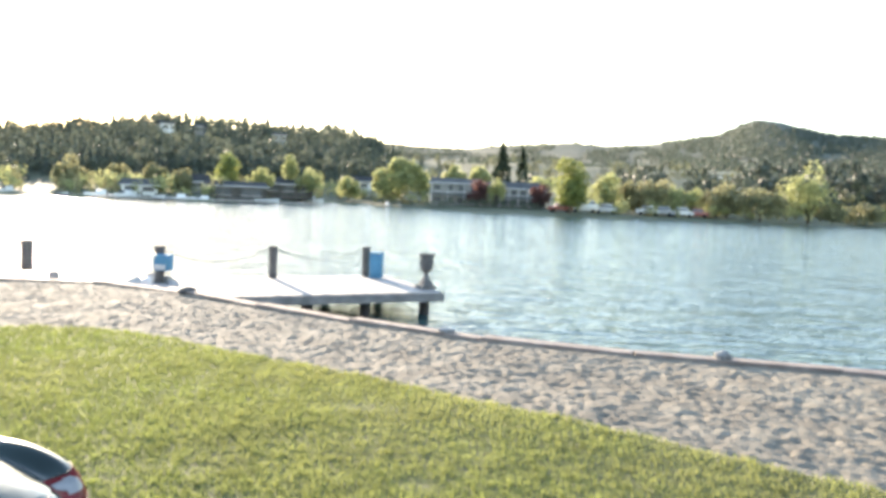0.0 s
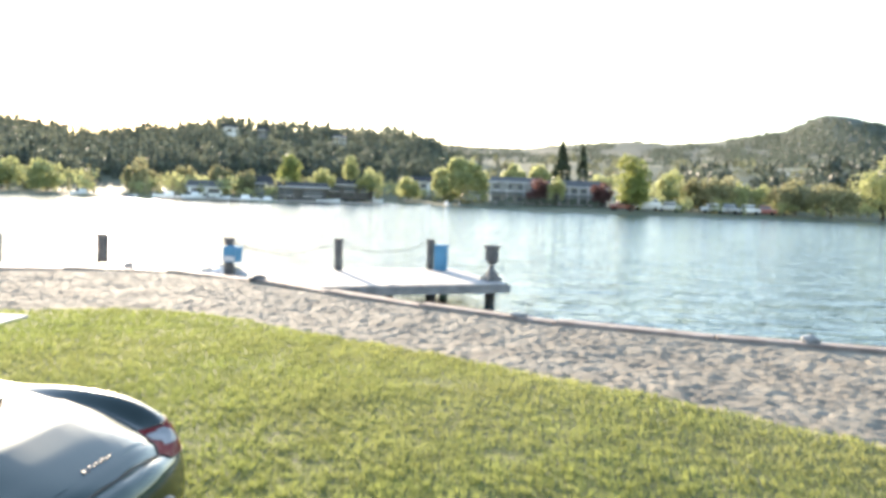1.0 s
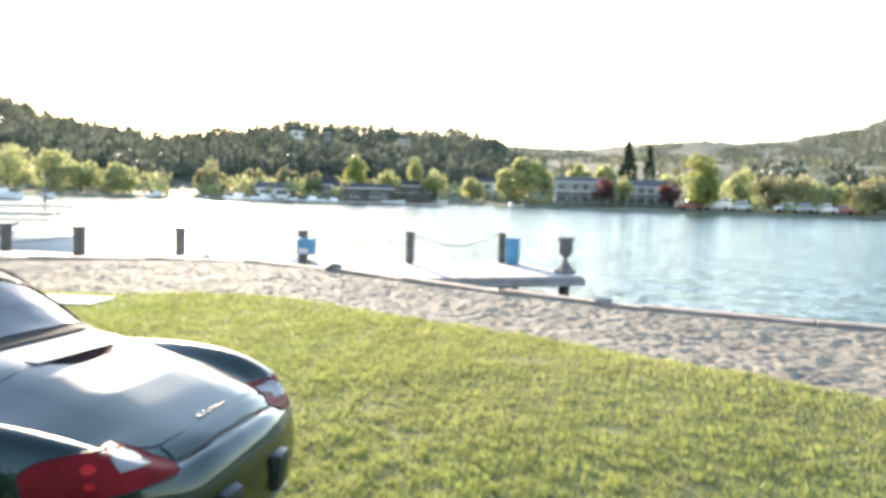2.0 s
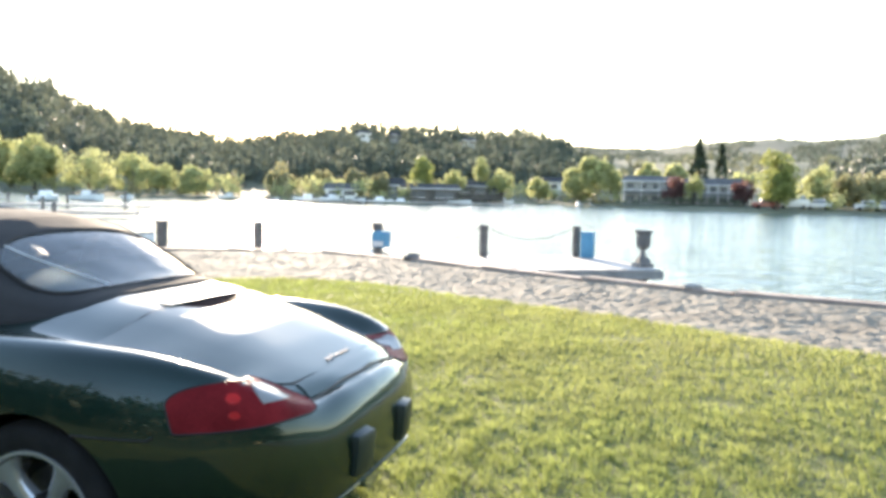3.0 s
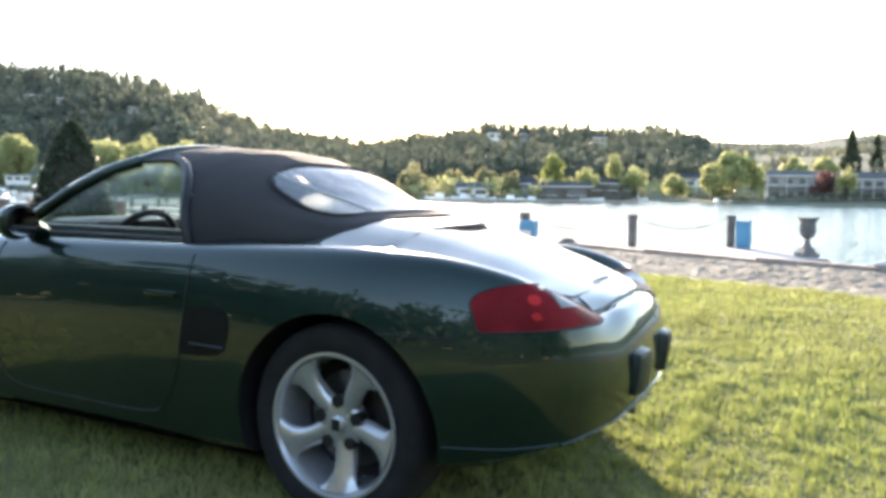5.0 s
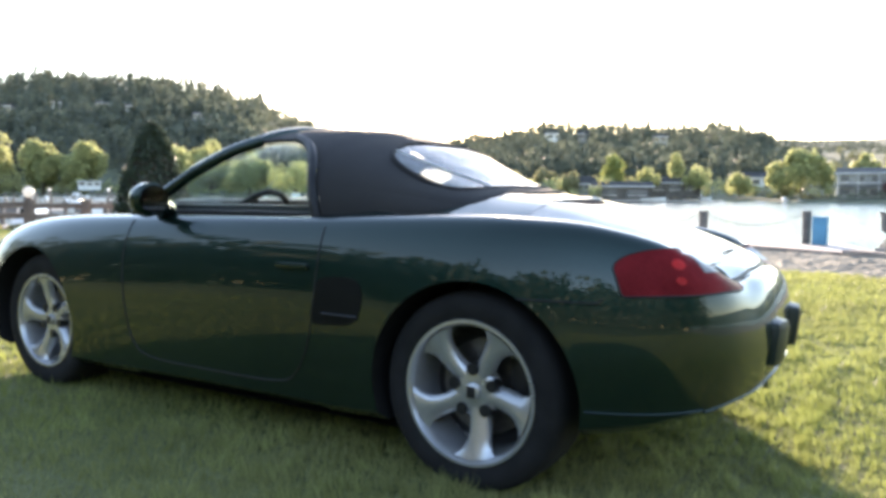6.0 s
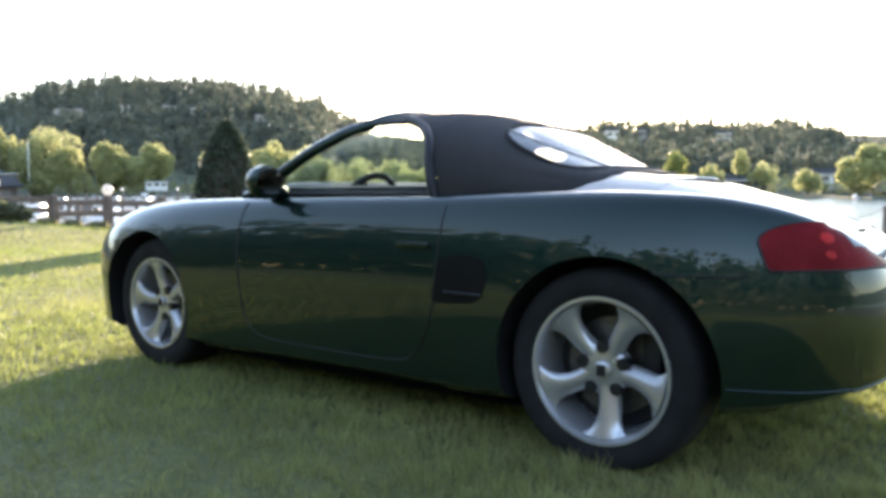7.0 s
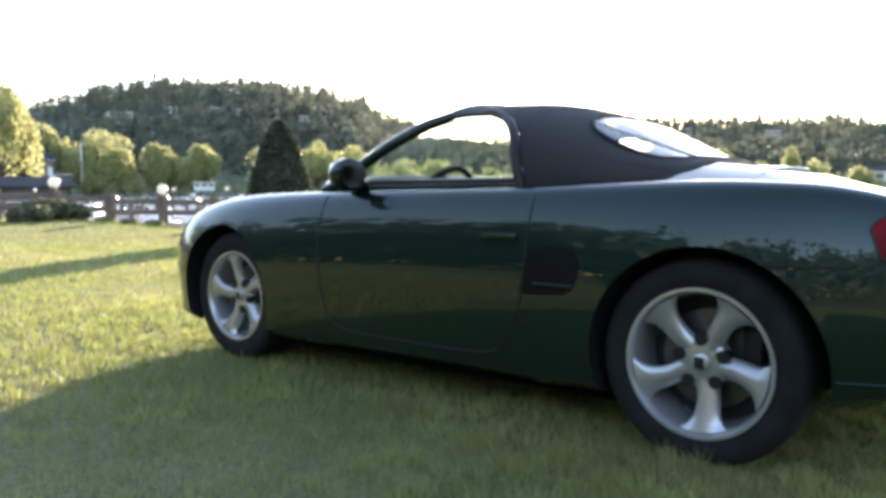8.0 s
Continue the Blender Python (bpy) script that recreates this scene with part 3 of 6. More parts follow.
wedge("brake_light", [(0.0, 0.892), (0.019, 0.8935), (0.098, 0.8695), (0.098, 0.85), (0.0, 0.85)], -0.235, 0.195, LENS_SLOT, light_bar, "dark red third brake light")
# badge: plain chrome strokes
badge_bm = bmesh.new()
for k, (w, h, gap) in enumerate([(0.010, 0.034, 0.0), (0.010, 0.010, 0.011), (0.009, 0.012, -0.004), (0.009, 0.012, 0.004), (0.009, 0.012, -0.003), (0.009, 0.012, 0.003), (0.009, 0.026, -0.004), (0.009, 0.012, 0.002), (0.010, 0.012, 0.0)]):
    y = -0.075 + k * 0.023
    hit, nor = on_shell((0.562 + gap, y, 2), (0, 0, -1))
    box_bm((h, w * 0.75, 0.004), hit + nor * 0.006, 0.0015, turn=-18, bm=badge_bm)
part("badge", badge_bm, BADGE, lid, "small chrome script badge")

# tail lamps: outlines drawn to fit the camera's view on an upright plane, carried onto the body along lines from near
# its eye at 4.5 s, mirrored for the far side
LAMP_SHAPE = [(0.315, 0.668), (0.328, 0.692), (0.375, 0.727), (0.44, 0.756), (0.51, 0.772), (0.56, 0.768), (0.61, 0.752), (0.68, 0.720), (0.742, 0.689), (0.757, 0.676), (0.742, 0.662), (0.68, 0.645), (0.60, 0.624), (0.50, 0.604), (0.40, 0.588), (0.352, 0.582), (0.338, 0.592), (0.326, 0.628)]
LAMP_SHAPE = [(a, b - 0.3 * max(0.0, b - 0.70)) for a, b in LAMP_SHAPE]
LAMP_SHAPE = [(a - 0.042 * min(1.0, max(0.0, (0.55 - a) / 0.2)), b) for a, b in LAMP_SHAPE]
LAMP = [tuple(p) for p in spline(LAMP_SHAPE + LAMP_SHAPE[:1], 49)[:-1]]


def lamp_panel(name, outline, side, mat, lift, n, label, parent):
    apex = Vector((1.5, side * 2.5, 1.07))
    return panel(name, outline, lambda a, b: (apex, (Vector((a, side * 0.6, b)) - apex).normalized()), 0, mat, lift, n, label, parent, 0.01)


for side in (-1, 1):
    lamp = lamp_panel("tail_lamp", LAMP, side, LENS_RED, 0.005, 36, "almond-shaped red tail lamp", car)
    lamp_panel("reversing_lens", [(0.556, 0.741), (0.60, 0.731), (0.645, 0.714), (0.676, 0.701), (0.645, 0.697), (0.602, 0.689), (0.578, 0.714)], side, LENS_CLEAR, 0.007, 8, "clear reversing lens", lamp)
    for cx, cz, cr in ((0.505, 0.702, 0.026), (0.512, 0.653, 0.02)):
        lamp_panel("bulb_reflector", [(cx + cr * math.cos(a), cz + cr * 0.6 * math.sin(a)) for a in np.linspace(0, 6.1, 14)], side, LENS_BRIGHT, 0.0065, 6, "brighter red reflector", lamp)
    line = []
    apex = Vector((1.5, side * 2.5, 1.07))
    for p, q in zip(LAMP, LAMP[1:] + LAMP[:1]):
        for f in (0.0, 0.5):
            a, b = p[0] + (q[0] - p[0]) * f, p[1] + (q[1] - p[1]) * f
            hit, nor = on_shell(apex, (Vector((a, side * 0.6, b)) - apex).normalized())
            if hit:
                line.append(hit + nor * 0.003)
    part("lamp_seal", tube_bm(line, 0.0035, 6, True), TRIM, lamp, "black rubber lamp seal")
    seam("bumper_joint", [(x, side * 1.5, 0.612 + 0.01 * (x > 0.36)) for x in np.linspace(0.13, 0.375, 15)], (0, -side, 0), 0.0035)
    # door
    door_line = [(-0.63, 0.80), (-0.64, 0.6), (-0.665, 0.42), (-0.74, 0.28), (-0.85, 0.235), (-1.2, 0.23), (-1.55, 0.24), (-1.66, 0.30), (-1.70, 0.45), (-1.72, 0.62), (-1.72, 0.80)]
    seam("door_gap", [(x, side * 1.5, z) for x, z in spline(door_line, 60)], (0, -side, 0), 0.0032)
    hb = bmesh.new()
    hit, nor = on_shell((-0.75, side * 1.5, 0.66), (0, -side, 0))
    box_bm((0.15, 0.028, 0.022), hit + nor * 0.004, 0.009, bm=hb)
    part("door_handle", hb, PAINT, car, "body-coloured door handle")
    # side air intake: a flush panel with the opening's shade put into its colour
    scoop = panel("side_intake", [tuple(p) for p in spline([(-0.66, 0.482), (-0.645, 0.56), (-0.62, 0.622), (-0.54, 0.634), (-0.46, 0.63), (-0.425, 0.595), (-0.43, 0.53), (-0.465, 0.482), (-0.56, 0.468), (-0.64, 0.466), (-0.66, 0.482)], 41)[:-1]], "y", side * 1.5, INTAKE_SHADE, 0.002, n=24, label="dark rounded air intake")
    for z in (0.505,):
        seam("slat", [(x, side * 1.5, z) for x in np.linspace(-0.60, -0.44, 8)], (0, -side, 0), 0.006, TRIM, 0.003, parent=scoop)
    # crease low on the flank and the rear skirt
    seam("skirt_line", [(x, side * 1.5, 0.30 + 0.02 * max(0, x - 0.35)) for x in np.linspace(0.33, 0.62, 18)], (0, -side, 0), 0.004, PAINT, 0.002)
    marker = panel("side_marker", [(-2.95, 0.50), (-2.85, 0.51), (-2.85, 0.535), (-2.95, 0.528)], "y", side * 1.5, LENS_AMBER, 0.004, n=6, label="amber side marker")
    panel("headlamp", [(-3.06, 0.50), (-3.08, 0.56), (-3.01, 0.63), (-2.90, 0.68), (-2.87, 0.66), (-2.94, 0.58), (-2.97, 0.52)], "y", side * 1.5, LENS_CLEAR, 0.005, n=16, label="clear headlamp")

# bumper guards, exhaust, plate recess
for side in (-1, 1):
    g = box_bm((0.10, 0.150, 0.180), (0, 0, 0), 0.032)
    for v in g.verts:
        if v.co.x > 0:
            v.co = Vector((v.co.x - 0.012 * (v.co.z < -0.04), v.co.y * 0.86, v.co.z * 0.84))
    bmesh.ops.transform(g, matrix=pose(0.742, side * 0.205, 0.443, 0, 0, side * 7), verts=g.verts)
    part("bumper_guard", g, GUARD, car, "flat dark green bumper guard")
seam("valance_lip", [(1.5, y, 0.335 - 0.04 * (abs(y) / 0.62) ** 2) for y in np.linspace(-0.62, 0.62, 31)], (-1, 0, 0), 0.005, PAINT, 0.002, "thin edge of the lower bumper")
ex = tube_bm([(0.45, 0, 0.28), (0.68, 0, 0.28), (0.72, 0, 0.28)], 0.038, 20)
for v in ex.verts:
    v.co.y *= 1.7
exhaust = part("exhaust_pipe", ex, CHROME, car, "oval chrome tailpipe")
# plain boxes added under the car to keep sunlight from passing beneath it
part("rear_valance", box_bm((0.24, 1.10, 0.10), (0.36, 0, 0.31), 0.04), DARK, car, "black valance box that also blocks sunlight under the tail")

part("engine_tray", box_bm((0.50, 1.06, 0.14), (0.05, 0, 0.27), 0.03), DARK, car, "black box added to block sunlight under the tail")
part("front_tray", box_bm((0.85, 1.08, 0.18), (-2.52, 0, 0.20), 0.03), DARK, car, "black box added to block sunlight under the nose")
part("underbody", box_bm((2.0, 1.5, 0.13), (-1.2, 0, 0.175), 0.03), DARK, car, "black box added to block sunlight under the floor")

# ---- soft top and glass ----
ROOF_TOP = [(-2.03, 0.83), (-1.94, 0.885), (-1.81, 0.987), (-1.66, 1.085), (-1.51, 1.150), (-1.36, 1.185), (-1.14, 1.197), (-0.95, 1.187), (-0.85, 1.17), (-0.73, 1.13), (-0.62, 1.085), (-0.53, 1.04), (-0.42, 0.985), (-0.33, 0.945), (-0.25, 0.920), (-0.19, 0.900)]
ROOF_SIDE = [(-2.03, 0.62), (-1.86, 0.655), (-1.66, 0.675), (-1.2, 0.695), (-0.75, 0.70), (-0.6, 0.67), (-0.5, 0.635), (-0.42, 0.605), (-0.35, 0.575), (-0.25, 0.51), (-0.19, 0.44)]


def roof(x, deg, lift=0.0):
    """A point of the cabin's outer surface: distance along the car, angle up from the door's sill."""
    w, t = curve(ROOF_SIDE, x), curve(ROOF_TOP, x)
    a = radians(deg)
    c, s = math.cos(a), math.sin(a)
    e = 2 / 2.5
    return Vector((x, -math.copysign(abs(c) ** e, c) * (w + lift), 0.825 + (t - 0.825 + lift) * abs(s) ** e))


def sheet(name, grid, mat, parent, label="", thick=0.006, skip=None):
    """A thick sheet from a grid of points; skip(i, j) leaves cells open."""
    bm = bmesh.new()
    n, m = len(grid), len(grid[0])
    vs = [[bm.verts.new(p) for p in row] for row in grid]
    for i in range(n - 1):
        for j in range(m - 1):
            if skip is None or not skip(i, j):
                bm.faces.new((vs[i][j], vs[i][j + 1], vs[i + 1][j + 1], vs[i + 1][j]))
    bmesh.ops.delete(bm, geom=[v for v in bm.verts if not v.link_faces], context="VERTS")
    bmesh.ops.recalc_face_normals(bm, faces=bm.faces[:])
    bmesh.ops.solidify(bm, geom=bm.faces[:], thickness=thick)
    return part(name, bm, mat, parent, label, sharp=60)


def pillar_x(deg):
    return -1.86 + 0.60 * (deg / 52.0) ** 0.85


def rear_edge(deg):
    """Where the side window ends before the canvas: upright, with a rounded upper corner."""
    f = max(0.0, deg) / 52.0
    return -0.752 - 0.13 * f - 0.17 * f ** 5


TOP_DEG = 52
WIN_X, WIN_L, WIN_W = -0.479, 0.207, 0.458
# canvas: the roof, and the quarters behind the doors
xs = np.concatenate([np.linspace(-1.28, -0.75, 22), np.linspace(-0.73, -0.2, 40)])
degs = np.linspace(0, 180, 91)


def in_rear_window(x, deg, grow=0.0):
    p = roof(x, deg)
    u = (x - WIN_X) / (WIN_L + grow)
    v = p.y / (WIN_W + grow)
    return abs(u) ** 3.2 + abs(v) ** 3.2 < 1


grid = [[roof(x, d, 0.006) for d in degs] for x in xs]
soft_top = sheet("soft_top", grid, CANVAS, car, "black canvas soft top", 0.008,
                 lambda i, j: (xs[i] < rear_edge(min(degs[j], 178 - degs[j], 52)) - 0.003 and not (TOP_DEG - 1 <= degs[j] < 180 - TOP_DEG + 1)) or in_rear_window((xs[i] + xs[i + 1]) / 2, degs[j] + 1, -0.015))
# rear window with its seam
rim_pts = []
for k in range(64):
    a = 2 * math.pi * k / 64
    c, s = math.cos(a), math.sin(a)
    u, v = math.copysign(abs(c) ** (2 / 3.2), c), math.copysign(abs(s) ** (2 / 3.2), s)
    rim_pts.append((WIN_X + WIN_L * u, WIN_W * v))


def roof_at(x, y, lift):
    """The cabin's surface at a place in plan."""
    w = curve(ROOF_SIDE, x)
    c = min(1.0, abs(y) / w) ** 1.25
    d = math.degrees(math.acos(c))
    return roof(x, d if y < 0 else 180 - d, lift)


bm = bmesh.new()
mid = bm.verts.new(roof_at(WIN_X, 0, 0.012))
loops = []
for f in (0.2, 0.4, 0.6, 0.8, 0.92, 1.0):
    loops.append([bm.verts.new(roof_at(WIN_X + (x - WIN_X) * f, y * f, 0.012)) for x, y in rim_pts])
for k in range(64):
    bm.faces.new((mid, loops[0][k], loops[0][(k + 1) % 64]))
    for a, b in zip(loops, loops[1:]):
        bm.faces.new((a[k], b[k], b[(k + 1) % 64], a[(k + 1) % 64]))
bmesh.ops.recalc_face_normals(bm, faces=bm.faces[:])
rear_window = part("rear_window", bm, VINYL, car, "creased clear plastic rear window", sharp=80)
fold = [roof_at(WIN_X + WIN_L * u, WIN_W * v, 0.014) for u, v in spline([(-0.80, -0.78), (-0.45, -0.74), (0.0, -0.64), (0.4, -0.53), (0.72, -0.46), (0.88, -0.45)], 26)]
part("window_fold", tube_bm(fold, 0.004, 6), PALE, rear_window, "pale crease in the plastic")
part("window_seam", tube_bm([roof_at(x, y, 0.012) for x, y in rim_pts], 0.009, 8, True), CANVAS, rear_window, "stitched black border")
HEM = [(-0.75, 0.69), (-0.6, 0.655), (-0.5, 0.612), (-0.42, 0.572), (-0.32, 0.528), (-0.25, 0.48), (-0.207, 0.40), (-0.193, 0.25), (-0.188, 0.0)]
hem_plan = [tuple(p) for p in spline(HEM, 33)]
hem_plan = [(x, -y) for x, y in hem_plan] + [(x, y) for x, y in hem_plan[-2::-1]]
hem_rows = []
for f in (0.0, 0.03, 0.07, 0.11, 0.15):
    row = []
    for x, y in hem_plan:
        x, y = x + (-0.72 - x) * f, y * (1 - 0.7 * f)
        hit, nor = on_shell((x, y, 2.0), (0, 0, -1))
        z = roof_at(x, y, 0.009).z if abs(y) < curve(ROOF_SIDE, x) else 0.0
        row.append(Vector((x, y, max(hit.z if hit else 0.83, z) + 0.007 * (f > 0) + 0.002)))
    hem_rows.append(row)
sheet("top_hem", hem_rows, CANVAS, soft_top, "black canvas hem lying on the deck", 0.006)
# windscreen and its frame
wd = np.linspace(6, 174, 41)


def screen_point(f, d):
    """From the cowl (0) to the header (1) of the windscreen."""
    e = d if d <= 90 else 180 - d
    lowx = -1.86 - 0.15 * math.sin(radians(min(90, e)))
    top = -1.275
    x = lowx + (top - lowx) * f
    ang = (10 + (52 - 10) * f) + (90 - (10 + 42 * f)) * (e - 6) / 84
    return roof(x, ang if d <= 90 else 180 - ang)


sheet("windscreen", [[screen_point(f, d) for d in wd] for f in np.linspace(0, 1, 16)], GLASS, car, "clear windscreen", 0.005)
for side in (0, 1):
    pts = [roof(pillar_x(d), d if not side else 180 - d, 0.006) for d in np.linspace(0, 52, 16)]
    part("windscreen_pillar", tube_bm(pts, 0.026, 10), PAINT, car, "dark green windscreen pillar")
    # side window
    g = []
    for d in np.linspace(1, 51, 14):
        x0 = pillar_x(d) + 0.02
        g.append([roof(x, d if not side else 180 - d, -0.004) for x in np.linspace(x0, -0.745, 16)])
    pane = sheet("side_window", g, GLASS, car, "raised side window", 0.004)
    pane.visible_shadow = False
    part("window_seal", tube_bm([roof(x, 51.5 if not side else 128.5, 0.002) for x in np.linspace(-1.26, -1.05, 12)] , 0.010, 8), TRIM, pane, "black rubber seal")
    part("rear_seal", tube_bm([roof(rear_edge(d), d if not side else 180 - d, 0.012) for d in np.linspace(0, 52, 18)], 0.020, 8), TRIM, pane, "black seal before the canvas")
    part("sill_seal", tube_bm([roof(x, 1 if not side else 179, 0.006) for x in np.linspace(-1.76, -0.75, 16)], 0.009, 8), TRIM, pane, "black sill seal")
part("header_rail", tube_bm([roof(-1.275, d, 0.006) for d in np.linspace(50, 130, 20)], 0.022, 10), PAINT, car, "windscreen header rail")

# ---- mirrors ----
for side in (-1, 1):
    m = lathe_bm([(0.0, -0.045), (0.05, -0.043), (0.066, -0.03), (0.07, 0.0), (0.058, 0.03), (0.03, 0.048), (0.0, 0.052)], 24)
    for v in m.verts:
        v.co = Vector((-v.co.z * (1.25 if v.co.z > 0 else 0.75), v.co.x * 1.12, v.co.y * 1.0 + 0.1 * abs(v.co.z)))
    bmesh.ops.transform(m, matrix=pose(-1.495, side * 0.875, 0.887, 0, 0, side * 8), verts=m.verts)
    mirror = part("door_mirror", m, PAINT, car, "dark green door mirror")
    part("mirror_glass", lathe_bm([(0.0, 0.0), (0.056, 0.0), (0.056, 0.004), (0, 0.004)], 28), MIRROR, mirror, "mirror glass").matrix_world = pose(-1.457, side * 0.875, 0.891, 0, 90, side * 8) @ Matrix.Diagonal((1.0, 1.12, 1, 1))
    part("mirror_foot", tube_bm([(-1.57, side * 0.73, 0.835), (-1.54, side * 0.78, 0.86), (-1.485, side * 0.83, 0.885)], [0.045, 0.038, 0.034], 12), PAINT, mirror)

# ---- cockpit ----
for side in (-1, 1):
    s = bmesh.new()
    box_bm((0.46, 0.44, 0.14), (-1.08, side * 0.33, 0.55), 0.05, bm=s)
    seat = part("seat", s, LEATHER, car, "black leather bucket seat")
    b = box_bm((0.12, 0.44, 0.46), (0, 0, 0), 0.05)
    o = part("seat_back", b, LEATHER, seat)
    o.matrix_world = pose(-0.80, side * 0.33, 0.76, 0, 14, 0)
    h = box_bm((0.09, 0.25, 0.16), (0, 0, 0), 0.04)
    part("headrest", h, LEATHER, seat).matrix_world = pose(-0.74, side * 0.33, 1.01, 0, 12, 0)
for side in (-1, 1):
    part("door_card", box_bm((0.98, 0.05, 0.34), (-1.20, side * 0.625, 0.70), 0.02), LEATHER, car, "black inner door panel")
part("dashboard", box_bm((0.34, 1.18, 0.20), (-1.60, 0, 0.79), 0.06), LEATHER, car, "black dashboard")
ring = [(0.185 * math.cos(a), 0.185 * math.sin(a), 0) for a in np.linspace(0, 2 * math.pi, 33)[:-1]]
wheel_ring = part("steering_wheel", tube_bm(ring, 0.015, 10, True), LEATHER, car, "black steering wheel")
wheel_ring.matrix_world = pose(-1.42, -0.36, 0.755, 0, -62, 0)
for a in (0, 120, 240):
    part("spoke", box_bm((0.17, 0.035, 0.014), (0.085, 0, -0.01), 0.005), LEATHER, wheel_ring).matrix_local = pose(0, 0, 0, 0, 0, a + 90)

# ---- wheels ----
TYRE = [(0.222, -0.10), (0.232, -0.115), (0.27, -0.122), (0.300, -0.118), (0.314, -0.10), (0.318, -0.06), (0.318, 0.06), (0.314, 0.10), (0.300, 0.118), (0.27, 0.122), (0.232, 0.115), (0.222, 0.10)]
RIM = [(0.206, 0.10), (0.222, 0.112), (0.234, 0.112), (0.235, 0.105), (0.228, -0.095), (0.234, -0.110), (0.230, -0.121), (0.221, -0.121), (0.216, -0.113), (0.209, -0.098), (0.205, -0.06), (0.200, 0.02), (0.198, 0.09)]


def spoke_bm(angle):
    """A broad twisted spoke from the hub to the rim's edge."""
    bm = bmesh.new()
    rows = []
    for k in range(11):
        f = k / 10
        r = 0.035 + (0.210 - 0.035) * f
        half = 0.040 - 0.006 * math.sin(math.pi * min(1.0, f / 0.8)) + 0.034 * (max(0.0, f - 0.6) / 0.4) ** 3.0
        bend = 0.014 * math.sin(math.pi * f) + 0.006 * f
        y = -0.062 - 0.012 * f - 0.028 * f ** 2
        row = []
        for j in range(9):
            u = -1 + 2 * j / 8
            twist = 0.018 * u * f
            dome = 0.020 * (1 - abs(u) ** 2.4)
            row.append((r - 0.5 * (bend + half * u) ** 2 / 0.21 * f, bend + half * u, y - dome * (1 - 0.55 * f * f) + twist * (1 - 0.6 * f)))
        for j in range(8, -1, -1):
            u = -1 + 2 * j / 8
            row.append((r - 0.5 * (bend + half * u * 0.92) ** 2 / 0.21 * f, bend + half * u * 0.92, y + 0.022))
        rows.append(row)
    ca, sa = math.cos(angle), math.sin(angle)
    vs = [[bm.verts.new((a * ca - b * sa, y, a * sa + b * ca)) for a, b, y in row] for row in rows]
    m = len(vs[0])
    for p, q in zip(vs, vs[1:]):
        for j in range(m):
            bm.faces.new((p[j], p[(j + 1) % m], q[(j + 1) % m], q[j]))
    bm.faces.new(vs[0])
    bm.faces.new(vs[-1])
    bmesh.ops.recalc_face_normals(bm, faces=bm.faces[:])
    return bm


def build_wheel(name, at, turn, phase, size=1.0):
    w = new(name)
    w.empty_display_size = 0.1
    w.parent = car
    w.matrix_world = pose(*at, 0, 0, turn)
    tagged(w, "five-spoke silver alloy wheel")
    tagged(part("tyre", lathe_bm([(r - (1 - size) * (0.318 - r) / 0.096 * 0.222, d) for r, d in TYRE], 56, "y", loop=True), RUBBER, w, "black low-profile tyre", sharp=60))
    tb = lathe_bm(RIM, 64, "y", loop=True)
    part("rim", tb, ALLOY, w, "silver alloy rim", sharp=50)
    for k in range(5):
        part("spoke", spoke_bm(radians(phase + 72 * k)), ALLOY, w, sharp=70)
        a = radians(phase + 36 + 72 * k)
        # black disc before the hub: the bolt hole's shade put into colour
        part("lug_hole", lathe_bm([(0.0, -0.0885), (0.0195, -0.0885), (0.0205, -0.05), (0.0, -0.05)], 18, "y", (0.071 * math.cos(a), 0, 0.071 * math.sin(a))), TRIM, w, "black disc standing for a shaded bolt hole")
    part("hub", lathe_bm([(0.0, -0.082), (0.055, -0.083), (0.075, -0.079), (0.084, -0.068), (0.086, -0.04), (0.06, -0.03), (0, -0.03)], 40, "y"), ALLOY, w)
    part("hub_cap", lathe_bm([(0.0, -0.099), (0.018, -0.098), (0.027, -0.093), (0.029, -0.07), (0, -0.07)], 28, "y"), ALLOY, w, "round hub cap with a small grey crest")
    part("cap_crest", box_bm((0.030, 0.003, 0.036), (0, -0.0985, 0), 0.001), TRIM, w)
    part("brake_disc", lathe_bm([(0.06, -0.005), (0.155, -0.005), (0.155, 0.018), (0.06, 0.018)], 48, "y", loop=True), DISC, w, "steel brake disc")
    cb = box_bm((0.06, 0.07, 0.14), (0.135, 0.0, 0.05), 0.015)
    part("brake_caliper", cb, TRIM, w)
    part("wheel_back", lathe_bm([(0.0, 0.03), (0.2, 0.03), (0.2, 0.05), (0.0, 0.05)], 32, "y"), TRIM, w)
    for ob in w.children:
        if not ob.name.startswith("tyre"):
            ob.data.transform(Matrix.Diagonal((size, 1, size, 1)))
    return w


build_wheel("wheel", (-0.037, -0.708, HUB_Z - 0.014), 0, -16, 1.0)
build_wheel("wheel", (-2.42, -0.655, HUB_Z - 0.006), 0, 24, 0.96)
build_wheel("wheel", (-0.037, 0.708, HUB_Z - 0.014), 180, 20, 1.0)
build_wheel("wheel", (-2.42, 0.655, HUB_Z - 0.006), 180, 0, 0.96)


